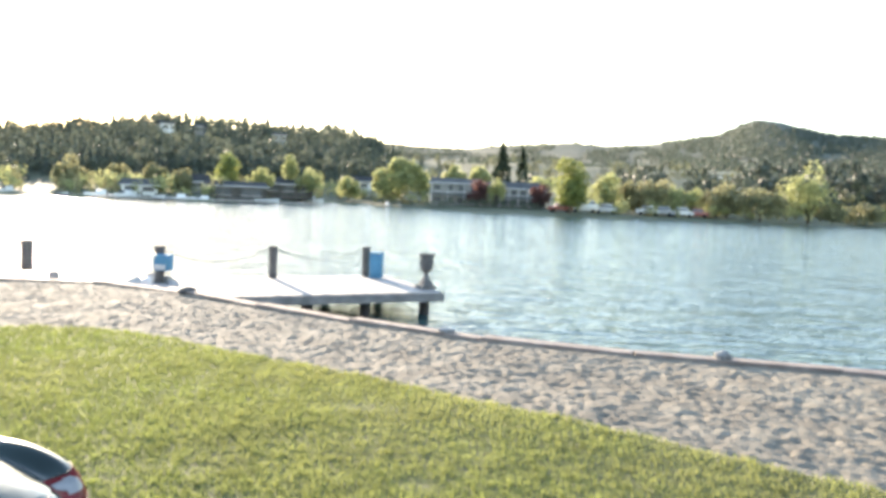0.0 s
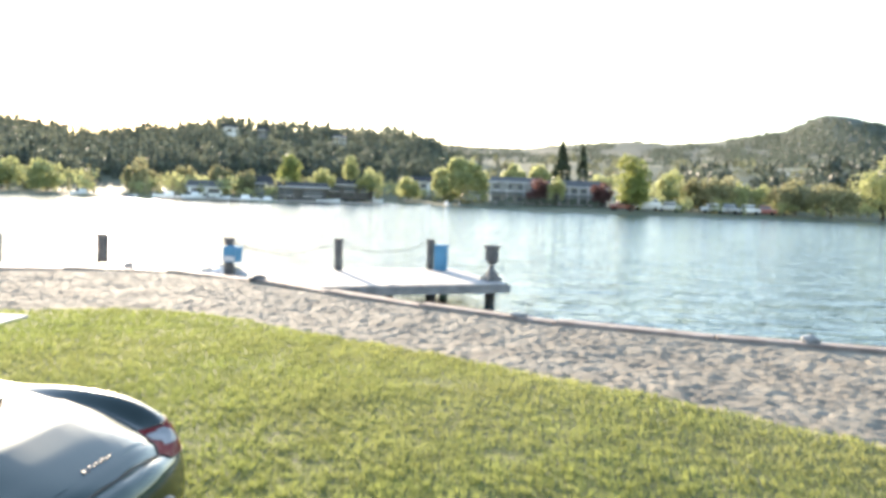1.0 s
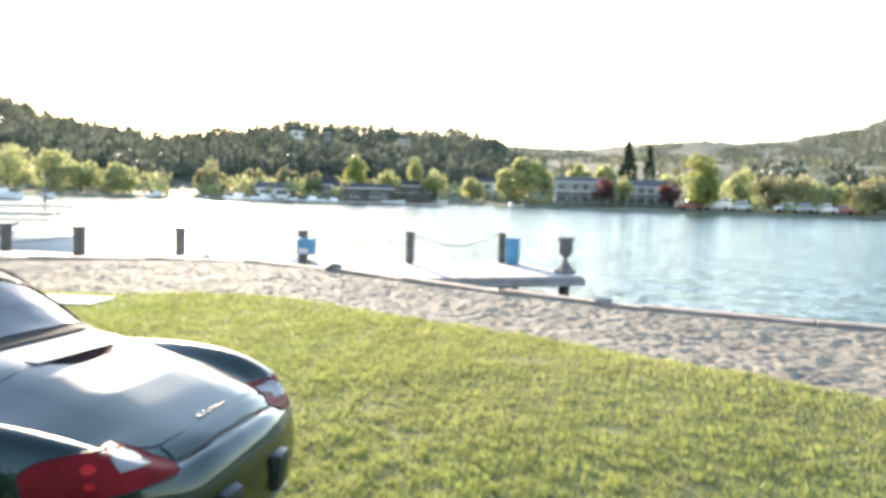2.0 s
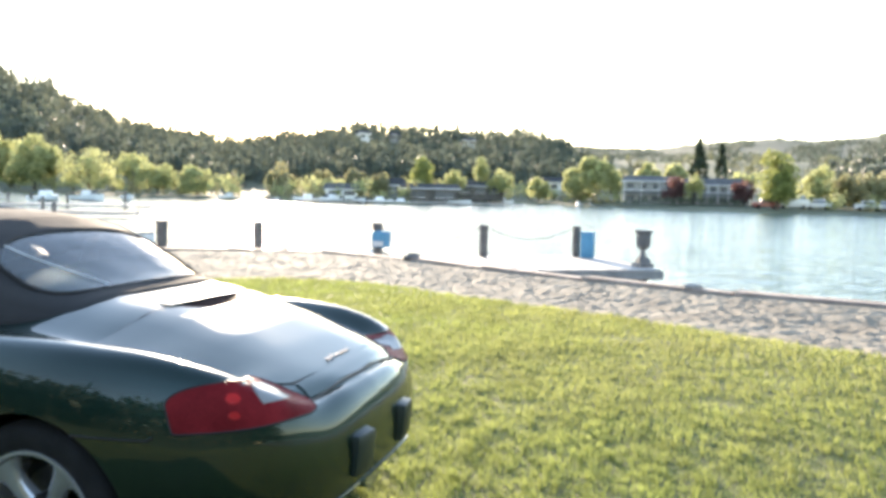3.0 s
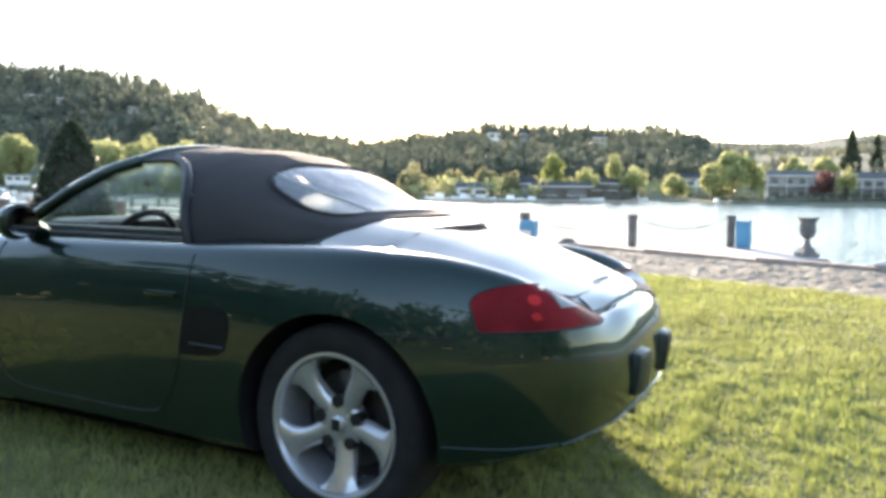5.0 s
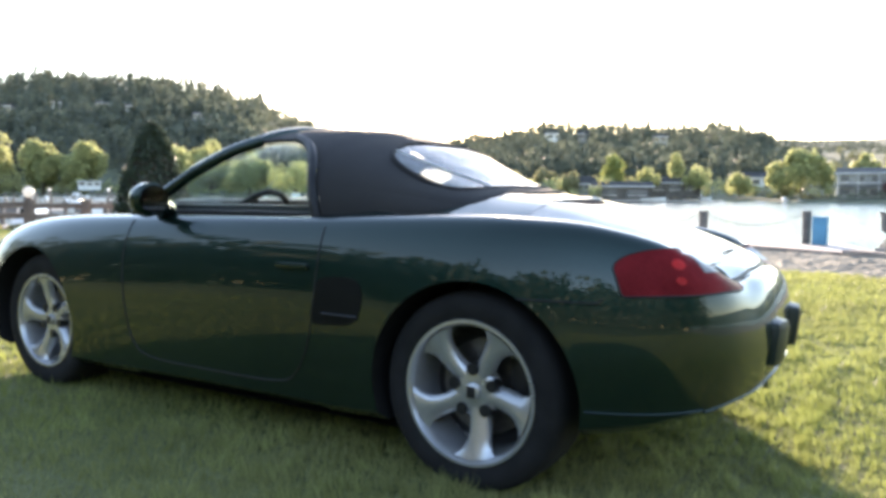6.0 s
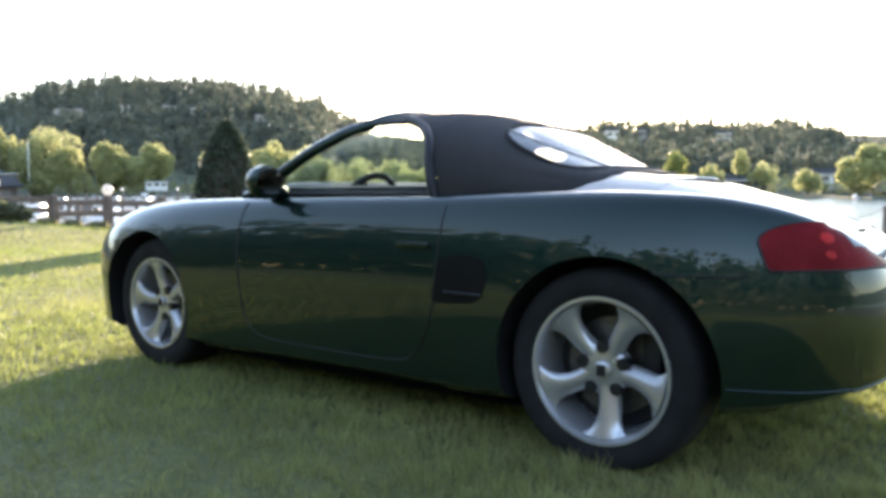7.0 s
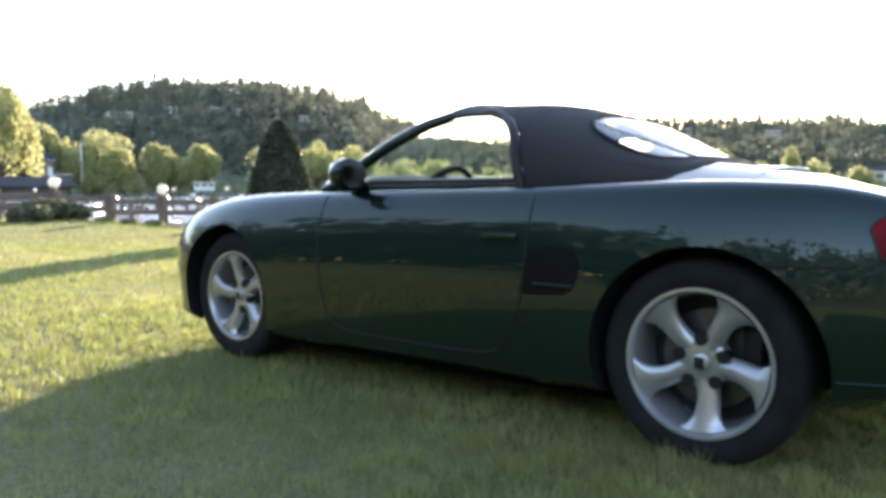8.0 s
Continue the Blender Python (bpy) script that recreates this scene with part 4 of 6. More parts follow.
def skew_tail_to_view():
    """Skews the tail to fit the camera's view: its far corner goes further forward and lower."""
    for ob in car.children_recursive:
        if ob.type != "MESH" or ob.name.startswith(("spoke", "seat", "headrest", "mirror_glass", "steering")) or (ob.parent and ob.parent.name.startswith("wheel")):
            continue
        for v in ob.data.vertices:
            x, y = v.co.x, v.co.y
            f = min(1.0, max(0.0, (x + 0.55) / 0.9))
            f = f * f * (3 - 2 * f)
            g = min(1.0, max(0.0, (y - 0.25) / 0.4))
            g = g * g * (3 - 2 * g)
            v.co.x = x - 0.055 * (y + 0.45) * f - 0.01 * g * f
            d = min(1.0, max(0.0, (x + 0.9) / 0.5))
            v.co.z -= 0.06 * g * d * min(1.0, max(0.0, (v.co.z - 0.5) / 0.2))


skew_tail_to_view()


# ---- the jetty ----
def build_jetty():
    """A plank platform on piles; the axis runs along its landward edge."""
    ang = math.degrees(math.atan2(3.18, 4.85))
    root = thing("jetty", (-4.37, 14.43, 0), "pale weathered plank jetty on dark piles in the lake", "jetty", turn=ang)
    length, depth = 5.8, 3.87
    x0 = -4.0
    rng = np.random.default_rng(11)
    plank = mesh_of("plank", *plank_shape(0.138, depth, 0.04), PLANK)
    n = int((length - x0) / 0.145)
    for k in range(n):
        o = new("plank", plank)
        o.parent = root
        o.matrix_local = pose(x0 + 0.0725 + k * 0.145, depth / 2 + rng.normal() * 0.008, DOCK_Z - 0.02 + rng.normal() * 0.003, 0, 0, rng.normal() * 0.12)
    for y in (0.04, depth - 0.04):
        b = part("edge_beam", box_bm((length - x0, 0.07, 0.20), ((length + x0) / 2, y, DOCK_Z - 0.145), 0.008), BEAM, root, "pale grey edge beam", smooth=False)
    part("end_beam", box_bm((0.07, depth, 0.20), (length - 0.03, depth / 2, DOCK_Z - 0.145), 0.008), BEAM, root, smooth=False)
    for x in (-3.0, -0.5, 1.0, 2.25, 3.75, 5.4):
        for y in (0.35, depth - 0.4):
            part("support_post", lathe_bm([(0.0, -2.6), (0.145, -2.6), (0.135, DOCK_Z - 0.24), (0.0, DOCK_Z - 0.24)], 14, "z", (x, y, 0)), PILE, root, "dark timber pile")
        part("cross_beam", box_bm((0.16, depth - 0.3, 0.15), (x, depth / 2, DOCK_Z - 0.165 - 0.05), 0.01), PILE, root, smooth=False)
    return root


def plank_shape(w, l, t):
    b = 0.006
    v, f = [], []
    for z, k in ((-t / 2, 0), (t / 2 - b, 0), (t / 2, b)):
        v += [(-w / 2 + k, -l / 2, z), (w / 2 - k, -l / 2, z), (w / 2 - k, l / 2, z), (-w / 2 + k, l / 2, z)]
    for r in (0, 4):
        for k in range(4):
            f.append((r + k, r + (k + 1) % 4, r + 4 + (k + 1) % 4, r + 4 + k))
    return v, f + [(3, 2, 1, 0), (8, 9, 10, 11)]


build_jetty()


def build_walkway():
    """The low floating walkway that goes on along the shore."""
    pts = [(-19.5, 16.85), (-8.0, 16.46)]
    ang = math.degrees(math.atan2(pts[1][1] - pts[0][1], pts[1][0] - pts[0][0]))
    root = thing("floating_walkway", (pts[0][0], pts[0][1], 0), "low pale plank walkway floating by the shore", "jetty", turn=ang)
    plank = mesh_of("plank", *plank_shape(0.19, 1.6, 0.04), PLANK)
    for k in range(60):
        o = new("plank", plank)
        o.parent = root
        o.matrix_local = pose(0.1 + k * 0.2, 0, DOCK_Z - 0.15)
    for y in (-0.75, 0.75):
        part("edge_beam", box_bm((12.1, 0.08, 0.2), (6.0, y, DOCK_Z - 0.28), 0.008), BEAM, root, smooth=False)
    for x in (1, 4, 7, 10):
        part("float", box_bm((1.2, 1.3, 0.35), (x, 0, DOCK_Z - 0.5), 0.04), PILE, root)


build_walkway()


def build_post(at, height, side=0.26):
    root = thing("mooring_post", at, "weathered dark timber mooring post on the jetty", "post", "mooring posts")
    bm = lathe_bm([(0.0, 0.0), (side / 2, 0.0), (side / 2 * 0.97, height * 0.5), (side / 2, height - 0.09), (side / 2 * 0.98, height - 0.085), (0.0, height - 0.085)], 20)
    part("shaft", bm, POST, root)
    part("cap", lathe_bm([(0.0, height - 0.085), (side / 2 * 1.10, height - 0.085), (side / 2 * 1.12, height - 0.03), (side / 2 * 0.9, height), (0.0, height)], 20), POST, root, "worn post cap")
    return root


POSTS = [(-4.44, 18.62, 0.885, 0.235), (-2.16, 20.29, 0.88, 0.225), (-6.58, 16.24, 0.94, 0.25), (-10.8, 17.27, 0.82, 0.33), (-12.99, 15.83, 0.80, 0.31), (-15.46, 15.9, 0.80, 0.31)]
for x, y, h, w in POSTS:
    build_post((x, y, DOCK_Z), h, w)


def build_rope(a, b, sag):
    pts = [Vector(a).lerp(Vector(b), f) + Vector((0, 0, -sag * 4 * f * (1 - f))) for f in np.linspace(0, 1, 25)]
    o = part("rope", tube_bm(pts, 0.011, 6), ROPE)
    tagged(o, "slack grey mooring rope between two posts", "rope", "mooring ropes")


build_rope((-4.36, 18.64, 0.33), (-2.24, 20.25, 0.33), 0.32)
build_rope((-6.5, 16.28, 0.33), (-4.5, 18.55, 0.33), 0.33)


def build_bin(at, w, h, label, sticker=False):
    root = thing("blue_bin", at, label, "bin", "blue bins", turn=-8)
    part("body", box_bm((w, w * 0.8, h), (0, 0, h / 2), 0.025, taper=1.04), BLUE, root)
    part("lid", box_bm((w * 1.06, w * 0.86, 0.05), (0, 0, h + 0.02), 0.015), BLUE, root, "flat blue lid")
    if sticker:
        part("sticker", box_bm((w * 0.8, 0.006, h * 0.34), (0, -w * 0.4 - 0.002, h * 0.26), 0.0), PALE, root, "faded pale sticker", smooth=False)


build_bin((-1.8, 20.09, DOCK_Z), 0.34, 0.70, "blue plastic bin standing beside a post")
build_bin((-6.38, 16.02, DOCK_Z + 0.34), 0.375, 0.36, "small blue plastic box with a pale sticker, hung beside a post", True)


def build_urn():
    root = thing("garden_urn", (-0.08, 18.11, DOCK_Z), "dark cast garden urn on a stepped square base", "urn", turn=33)
    root.scale = (0.91, 0.91, 1.12)
    part("plinth", box_bm((0.46, 0.46, 0.09), (0, 0, 0.045), 0.012), CAST, root, "square stepped plinth", smooth=False)
    part("base", box_bm((0.34, 0.34, 0.10), (0, 0, 0.14), 0.012, taper=0.8), CAST, root, smooth=False)
    part("foot", lathe_bm([(0.0, 0.19), (0.135, 0.19), (0.13, 0.22), (0.085, 0.27), (0.065, 0.33), (0.06, 0.37), (0.09, 0.40), (0.0, 0.40)], 28), CAST, root)
    part("bowl", lathe_bm([(0.0, 0.38), (0.08, 0.385), (0.165, 0.44), (0.185, 0.48), (0.19, 0.70), (0.20, 0.75), (0.255, 0.80), (0.26, 0.825), (0.22, 0.83), (0.205, 0.80), (0.19, 0.74), (0.0, 0.72)], 32), CAST, root, "fluted bell-shaped bowl")
    for k in range(20):
        a = 2 * math.pi * k / 20
        part("flute", tube_bm([(0.188 * math.cos(a), 0.188 * math.sin(a), z) for z in (0.49, 0.58, 0.69)], 0.012, 6), CAST, root)


build_urn()


def build_stone(at, size, seed, label, mat=STONE):
    rng = np.random.default_rng(seed)
    bm = bmesh.new()
    bmesh.ops.create_icosphere(bm, subdivisions=3, radius=0.5)
    for v in bm.verts:
        k = 1 + 0.28 * noise.noise(v.co * 2.2 + Vector((seed, 0, 0)))
        v.co = Vector((v.co.x * size[0] * k, v.co.y * size[1] * k, max(-0.3, v.co.z) * size[2] * k))
    o = part("stone", bm, mat, None)
    o.matrix_world = pose(*at, 0, 0, rng.random() * 180)
    tagged(o, label, "stone", "stones on the beach")


build_stone((5.03, 7.28, 0.20), (0.21, 0.18, 0.15), 3, "pale rounded stone lying on the wall's cap")
build_stone((1.5, 8.1, 0.17), (0.25, 0.12, 0.07), 4, "small flat stone lying on the wall's cap")
build_stone((-3.6, 11.15, 0.08), (0.32, 0.2, 0.15), 8, "dark weathered lump lying on the wall's cap", POST)
slab = part("paving_slab", box_bm((2.4, 0.65, 0.05), (0, 0, 0), 0.01), CONCRETE, None, smooth=False)
slab.matrix_world = pose(-5.82, 5.88, 0.012, 0, 0, 8)
tagged(slab, "white concrete paving slab at the lawn's edge", "paving")


# ---- fence with globe lamps ----
FENCE_LINE = spline([(-19.1, 1.8), (-18.65, 3.05), (-18.31, 4.21), (-17.89, 5.33), (-17.37, 6.40), (-16.86, 7.47), (-16.26, 8.52), (-15.51, 9.50), (-14.79, 10.53)], 9)
fence_at = [(x, y, slope(x, y)) for x, y in FENCE_LINE]


def build_fence():
    root = thing("post_and_rail_fence", (fence_at[0][0], fence_at[0][1], 0), "brown stained post-and-rail fence along the lawn", "fence")
    for k, (x, y, _) in enumerate(fence_at):
        o = part("post", box_bm((0.18, 0.18, 0.95), (0, 0, 0.225), 0.02), BROWN, root, smooth=False)
        o.matrix_world = pose(x, y, fence_at[k][2], 0, 0, 20)
    for p, q in zip(fence_at, fence_at[1:]):
        d = Vector(q) - Vector(p)
        for z in (0.55, 0.295):
            o = part("rail", box_bm((d.length - 0.17, 0.05, 0.13), (0, 0, 0), 0.01), BROWN, root, smooth=False)
            m = (Vector(p) + Vector(q)) / 2
            o.matrix_world = pose(m.x, m.y, z + m.z, 0, 0, math.degrees(math.atan2(d.y, d.x)))


build_fence()
for k in (1, 3, 5, 7):
    x, y, z = fence_at[k]
    lampost = thing("globe_lamp", (x, y, z + 0.70 - (0.15 if k == 1 else 0.0)), "white opal globe lamp on a fence post", "lamp", "globe lamps")
    part("collar", lathe_bm([(0, 0), (0.07, 0), (0.06, 0.05), (0, 0.05)], 16), BROWN, lampost)
    part("globe", lathe_bm([(0.13 * math.sin(a), 0.05 + 0.12 - 0.13 * math.cos(a)) for a in np.linspace(0.02, math.pi - 0.02, 14)], 28), GLOBE, lampost, "white opal globe")


# ---- plants ----
def leaf_quads(centres, size, rng, stretch=1.0):
    """Loose leaf blades, one small bent quad at each centre."""
    n = len(centres)
    d = rng.normal(size=(n, 3))
    d /= np.linalg.norm(d, axis=1)[:, None]
    e = np.cross(d, rng.normal(size=(n, 3)))
    e /= np.linalg.norm(e, axis=1)[:, None]
    s = size * (0.6 + 0.8 * rng.random((n, 1)))
    a, b = d * s * stretch, e * s * 0.6
    v = np.stack([centres - a, centres + b, centres + a, centres - b], 1).reshape(-1, 3)
    f = np.arange(4 * n).reshape(-1, 4)
    return v, f


def crown_points(blobs, n, rng, hollow=0.55):
    """Points in a shell round several blobs (x, y, z, rx, ry, rz)."""
    blobs = np.array(blobs)
    pick = rng.integers(0, len(blobs), n)
    d = rng.normal(size=(n, 3))
    d /= np.linalg.norm(d, axis=1)[:, None]
    r = hollow + (1 - hollow) * rng.random((n, 1)) ** 0.6
    r *= 1 + 0.12 * rng.normal(size=(n, 1))
    return blobs[pick, :3] + d * r * blobs[pick, 3:]


def build_tree(name, at, height, width, mat, label, seed, leaves=1500, leaf=0.3, shape="round", trunk=0.10, group="", category="tree"):
    rng = np.random.default_rng(seed)
    leaves, leaf = int(leaves * 1.5), leaf * 0.95
    root = thing(name, at, label, category, group)
    th = height * trunk
    blobs = []
    limbs = []
    if shape == "cone":
        for k in range(90):
            f = rng.random() ** 0.9
            a = rng.random() * 6.28
            rr = width / 2 * (1 - f) ** 0.7 * 0.95 * rng.random() ** 0.4
            blobs.append((rr * math.cos(a), rr * math.sin(a), th + (height - th) * f, width * 0.17 * (1.25 - f), width * 0.17 * (1.25 - f), height * 0.045))
    else:
        nb = 26 if shape != "willow" else 60
        for k in range(nb):
            a, f = rng.random() * 6.28, rng.random()
            if shape == "poplar":
                rr, z = width * 0.30 * rng.random() ** 0.5, th + (height - th) * (0.15 + 0.75 * f)
                rr *= 1.1 - abs(f - 0.45)
                b = (rr * math.cos(a), rr * math.sin(a), z, width * 0.24, width * 0.24, height * 0.13)
            elif shape == "willow":
                rr = width * 0.36 * rng.random() ** 0.5
                q = (rr / (width * 0.36)) ** 2
                z = height * (0.80 - 0.25 * q - 0.38 * q * rng.random())
                b = (rr * math.cos(a) * 1.12, rr * math.sin(a) * 1.12, z, width * 0.075, width * 0.075, height * (0.14 + 0.10 * rng.random()))
            else:
                rr = width * 0.40 * rng.random() ** 0.5
                z = th + (height - th) * (0.12 + 0.72 * f * (1 - 0.45 * (rr / (width * 0.40)) ** 2))
                q = 0.12 + 0.08 * rng.random()
                b = (rr * math.cos(a), rr * math.sin(a), z, width * q, width * q, (height - th) * q * 1.1)
            blobs.append(b)
            if k < 6:
                limbs.append(b)
    pts = crown_points(blobs, leaves, rng, 0.7 if shape != "cone" else 0.2)
    pts[:, 2] = np.maximum(pts[:, 2], 0.15)
    v, f = leaf_quads(pts, leaf, rng, 1.3 if shape == "willow" else 1.0)
    solid("crown", v, f, mat, root, "loose leafy crown")
    tb = tube_bm([(0, 0, -0.3), (0.02 * width, 0, th * 0.6), (0, 0.01 * width, th * 1.6), (0, 0, height * 0.7)], [height * 0.03, height * 0.024, height * 0.018, height * 0.006], 8)
    for b in limbs:
        tube_bm([(0, 0, th * 1.2), (b[0] * 0.5, b[1] * 0.5, (th * 1.3 + b[2]) / 2), b[:3]], [height * 0.014, height * 0.009, height * 0.004], 6, bm=tb)
    part("trunk", tb, BARK, root, "brown branching trunk")
    return root


def land(az, dist):
    x, y, _ = around(az, dist)
    return (x, y, land_height(az, dist))


def tree_at(name, az0, az1, top, dist, mat, label, seed, base=None, **kw):
    """A tree that fills the bearings az0..az1 and reaches the elevation top."""
    az = (az0 + az1) / 2
    place = list(land(az, dist))
    if base is not None:
        place[2] = EYE_Z + dist * rise(base, az)
    h = EYE_Z + dist * rise(top, az) - place[2]
    w = dist * radians(abs(az1 - az0))
    return build_tree(name, tuple(place), h, w, mat, label, seed, **kw)


# the clipped cone on the lawn
cx, cy = -11.45, 6.75
rng = np.random.default_rng(2)
cone = thing("conical_evergreen", (cx, cy, -0.09), "dense dark green clipped conical evergreen on the lawn", "shrub")
n = 9000
f = rng.random(n) ** 1.5
a = rng.random(n) * 6.283
rr = 0.80 * (1 - f) ** 0.56 * (0.86 + 0.16 * rng.random(n) + 0.05 * np.sin(7 * a + 9 * f))
pts = np.stack([rr * np.cos(a), rr * np.sin(a), 0.05 + 2.2 * f], 1)
v, fc = leaf_quads(pts, 0.035, rng, 1.4)
solid("foliage", v, fc, LEAF_DARK, cone, "tight scaly foliage")
part("core", lathe_bm([(0.0, 0.02), (0.63, 0.03), (0.6, 0.5), (0.47, 1.2), (0.26, 1.8), (0.0, 2.1)], 20), BARK, cone, "dark inner branches")

# low spreading juniper by the fence
rng = np.random.default_rng(3)
jun = thing("spreading_juniper", (-17.35, 4.95, 0.16), "low spreading dark green juniper beside the fence", "shrub")
blobs = [(-0.25 * u + rng.normal() * 0.12, 0.60 * u + rng.normal() * 0.10, (0.24 + 0.10 * rng.random()) * (1 - 0.5 * u * u), 0.24, 0.24, 0.17) for u in np.linspace(-1, 1, 40)]
pts = crown_points(blobs, 26000, rng, 0.55)
pts[:, 2] = np.maximum(pts[:, 2], 0.02)
v, fc = leaf_quads(pts, 0.034, rng, 1.6)
solid("foliage", v, fc, LEAF_JUNIPER, jun, "feathery foliage")
part("stem", tube_bm([(0, 0, -0.05), (0.1, 0.05, 0.2), (0.3, 0.1, 0.35)], [0.05, 0.04, 0.02], 8), BARK, jun)
for k in (0, 1, 2):
    x, y = -17.1 + 0.3 * k, 6.1 + 0.45 * k
    s = thing("small_shrub", (x, y, slope(x, y)), "small dry shrub at the foot of the fence", "shrub", "fence shrubs")
    pts = crown_points([(0, 0, 0.05, 0.22, 0.22, 0.09)], 700, rng, 0.2)
    v, fc = leaf_quads(pts, 0.035, rng, 1.4)
    solid("foliage", v, fc, LEAF_OLIVE, s)

# trees of the far shore
tree_at("tree", -23.8, -22.0, 2.6, 150, LEAF_GREEN, "tall fresh green tree on the far shore", 21, base=-0.4, shape="poplar", leaves=1600, leaf=0.28, group="shore trees")
tree_at("tree", -21.2, -19.6, 1.75, 152, LEAF_YELLOW, "pale yellow-green tree on the far shore", 22, base=-0.2, leaves=1100, leaf=0.25, group="shore trees")
tree_at("tree", -19.2, -17.9, 2.5, 158, LEAF_YELLOW, "slender yellow-green tree on the far shore", 23, base=-0.2, shape="poplar", leaves=1100, leaf=0.25, group="shore trees")
tree_at("tree", -18.1, -16.1, 1.95, 155, LEAF_YELLOW, "yellow-green tree on the far shore", 24, base=-0.3, leaves=1100, leaf=0.26, group="shore trees")
tree_at("tree", -15.2, -13.4, 1.45, 172, LEAF_YELLOW, "small rounded yellow-green tree on the shore", 25, base=-0.6, leaves=1200, leaf=0.26, group="shore trees")
tree_at("willow_tree", -12.6, -8.2, 2.7, 171, LEAF_YELLOW, "broad yellow-green weeping willow at the water's edge", 26, base=-0.65, shape="willow", leaves=4200, leaf=0.34, group="willows")
tree_at("willow_tree", -7.7, -5.4, 2.3, 172, LEAF_YELLOW, "yellow-green willow behind the long house", 27, base=-0.1, shape="willow", leaves=1800, leaf=0.32, group="willows")
tree_at("willow_tree", -5.8, -3.5, 2.25, 174, LEAF_YELLOW, "yellow-green willow behind the long house", 28, base=-0.1, shape="willow", leaves=1800, leaf=0.32, group="willows")
tree_at("maple_tree", -5.5, -3.9, 1.66, 149, LEAF_RED, "dark red-leaved maple before the long house", 29, base=-0.5, leaves=1100, leaf=0.22, group="maples")
tree_at("tree", -4.0, -2.7, 2.0, 148, LEAF_YELLOW, "small lime green tree before the house", 30, base=-0.5, leaves=800, leaf=0.22, group="shore trees")
tree_at("conifer", -3.8, -2.4, 4.0, 215, LEAF_DARK, "tall dark conifer behind the house", 31, base=0.3, shape="cone", leaves=4200, leaf=0.40, group="tall conifers")
tree_at("conifer", -2.15, -1.05, 3.62, 215, LEAF_DARK, "slim dark conifer behind the house", 32, base=0.3, shape="cone", leaves=3000, leaf=0.36, group="tall conifers")
tree_at("tree", -1.3, 0.9, 2.1, 170, LEAF_YELLOW, "yellow-green tree behind the long house", 33, base=-0.1, leaves=1300, leaf=0.28, group="shore trees")
tree_at("maple_tree", -0.75, 0.7, 1.46, 149, LEAF_RED, "dark red-leaved maple beside the long house", 34, base=-0.5, leaves=900, leaf=0.22, group="maples")
tree_at("poplar_tree", 0.7, 3.5, 3.35, 140, LEAF_GREEN, "tall oval olive green tree at the water", 35, base=-0.95, shape="poplar", leaves=3200, leaf=0.28)
for k, (a0, a1, top, d, m) in enumerate([(3.3, 5.9, 2.5, 156, LEAF_YELLOW), (5.2, 7.0, 1.7, 160, LEAF_OLIVE), (6.5, 9.4, 2.45, 158, LEAF_OLIVE), (9.0, 11.3, 1.95, 157, LEAF_YELLOW), (10.8, 13.6, 1.75, 160, LEAF_OLIVE), (12.0, 13.8, 1.9, 164, LEAF_OLIVE), (13.4, 16.8, 1.8, 158, LEAF_OLIVE), (16.3, 19.9, 3.4, 168, LEAF_YELLOW), (18.6, 20.6, 0.7, 166, LEAF_OLIVE), (20.3, 22.6, 1.0, 180, LEAF_OLIVE), (22.2, 25, 1.9, 190, LEAF_OLIVE)]):
    tree_at("tree", a0, a1, top, d, m, ("spring green" if m is LEAF_YELLOW else "olive green") + " broad tree on the far shore", 40 + k, base=-0.7, leaves=1700, leaf=0.30, group="shore trees")
for k, (a0, a1, top, d) in enumerate([(-47.8, -44.1, 3.05, 190), (-44.6, -42.0, 2.65, 176), (-43.0, -40.2, 1.95, 166), (-40.2, -37.8, 1.6, 158), (-34.2, -31.8, 1.9, 158), (-31, -29.2, 1.4, 156), (-28.6, -26.9, 1.7, 150), (-26.8, -25.2, 1.5, 148)]):
    tree_at("tree", a0, a1, top, d, LEAF_YELLOW if k < 4 else LEAF_OLIVE, "pale backlit spring green tree on the far shore", 60 + k, base=-0.6, leaves=1700, leaf=0.30, group="shore trees")
for k, (a0, a1, top, d) in enumerate([(-76.0, -69.9, 7.0, 84), (-71.6, -67.9, 4.5, 262), (-69.3, -64.0, 4.3, 258), (-67.7, -66.0, 1.6, 250), (-63.9, -61.2, 3.7, 252), (-61.6, -58.5, 3.9, 250), (-57.0, -52.6, 3.7, 244), (-53.6, -50.0, 3.6, 225), (-50.9, -47.6, 3.3, 205)]):
    tree_at("willow_tree" if k in (0, 1) else "tree", a0, a1, top, d, LEAF_YELLOW, "broad yellow-green tree behind the marina", 80 + k, base=-0.35, shape="willow" if k in (0, 1) else "round", leaves=7500, leaf=0.19 * (d / 100.0) ** 0.8, group="marina trees")


# ---- woods on the hills ----
def conifer_shape(rng, h, w):
    """A ragged spire of drooping needle sprays."""
    n = 95
    f = rng.random(n) ** 1.35
    a = rng.random(n) * 6.283
    r = w / 2 * (1 - f) ** 0.8 * (0.45 + 0.7 * rng.random(n)) * (0.8 + 0.25 * np.sin(f * 26))
    pts = np.stack([r * np.cos(a), r * np.sin(a), h * (0.04 + 0.94 * f)], 1)
    v, q = leaf_quads(pts, 0.062 * h, rng, 1.2)
    return v, q.tolist()


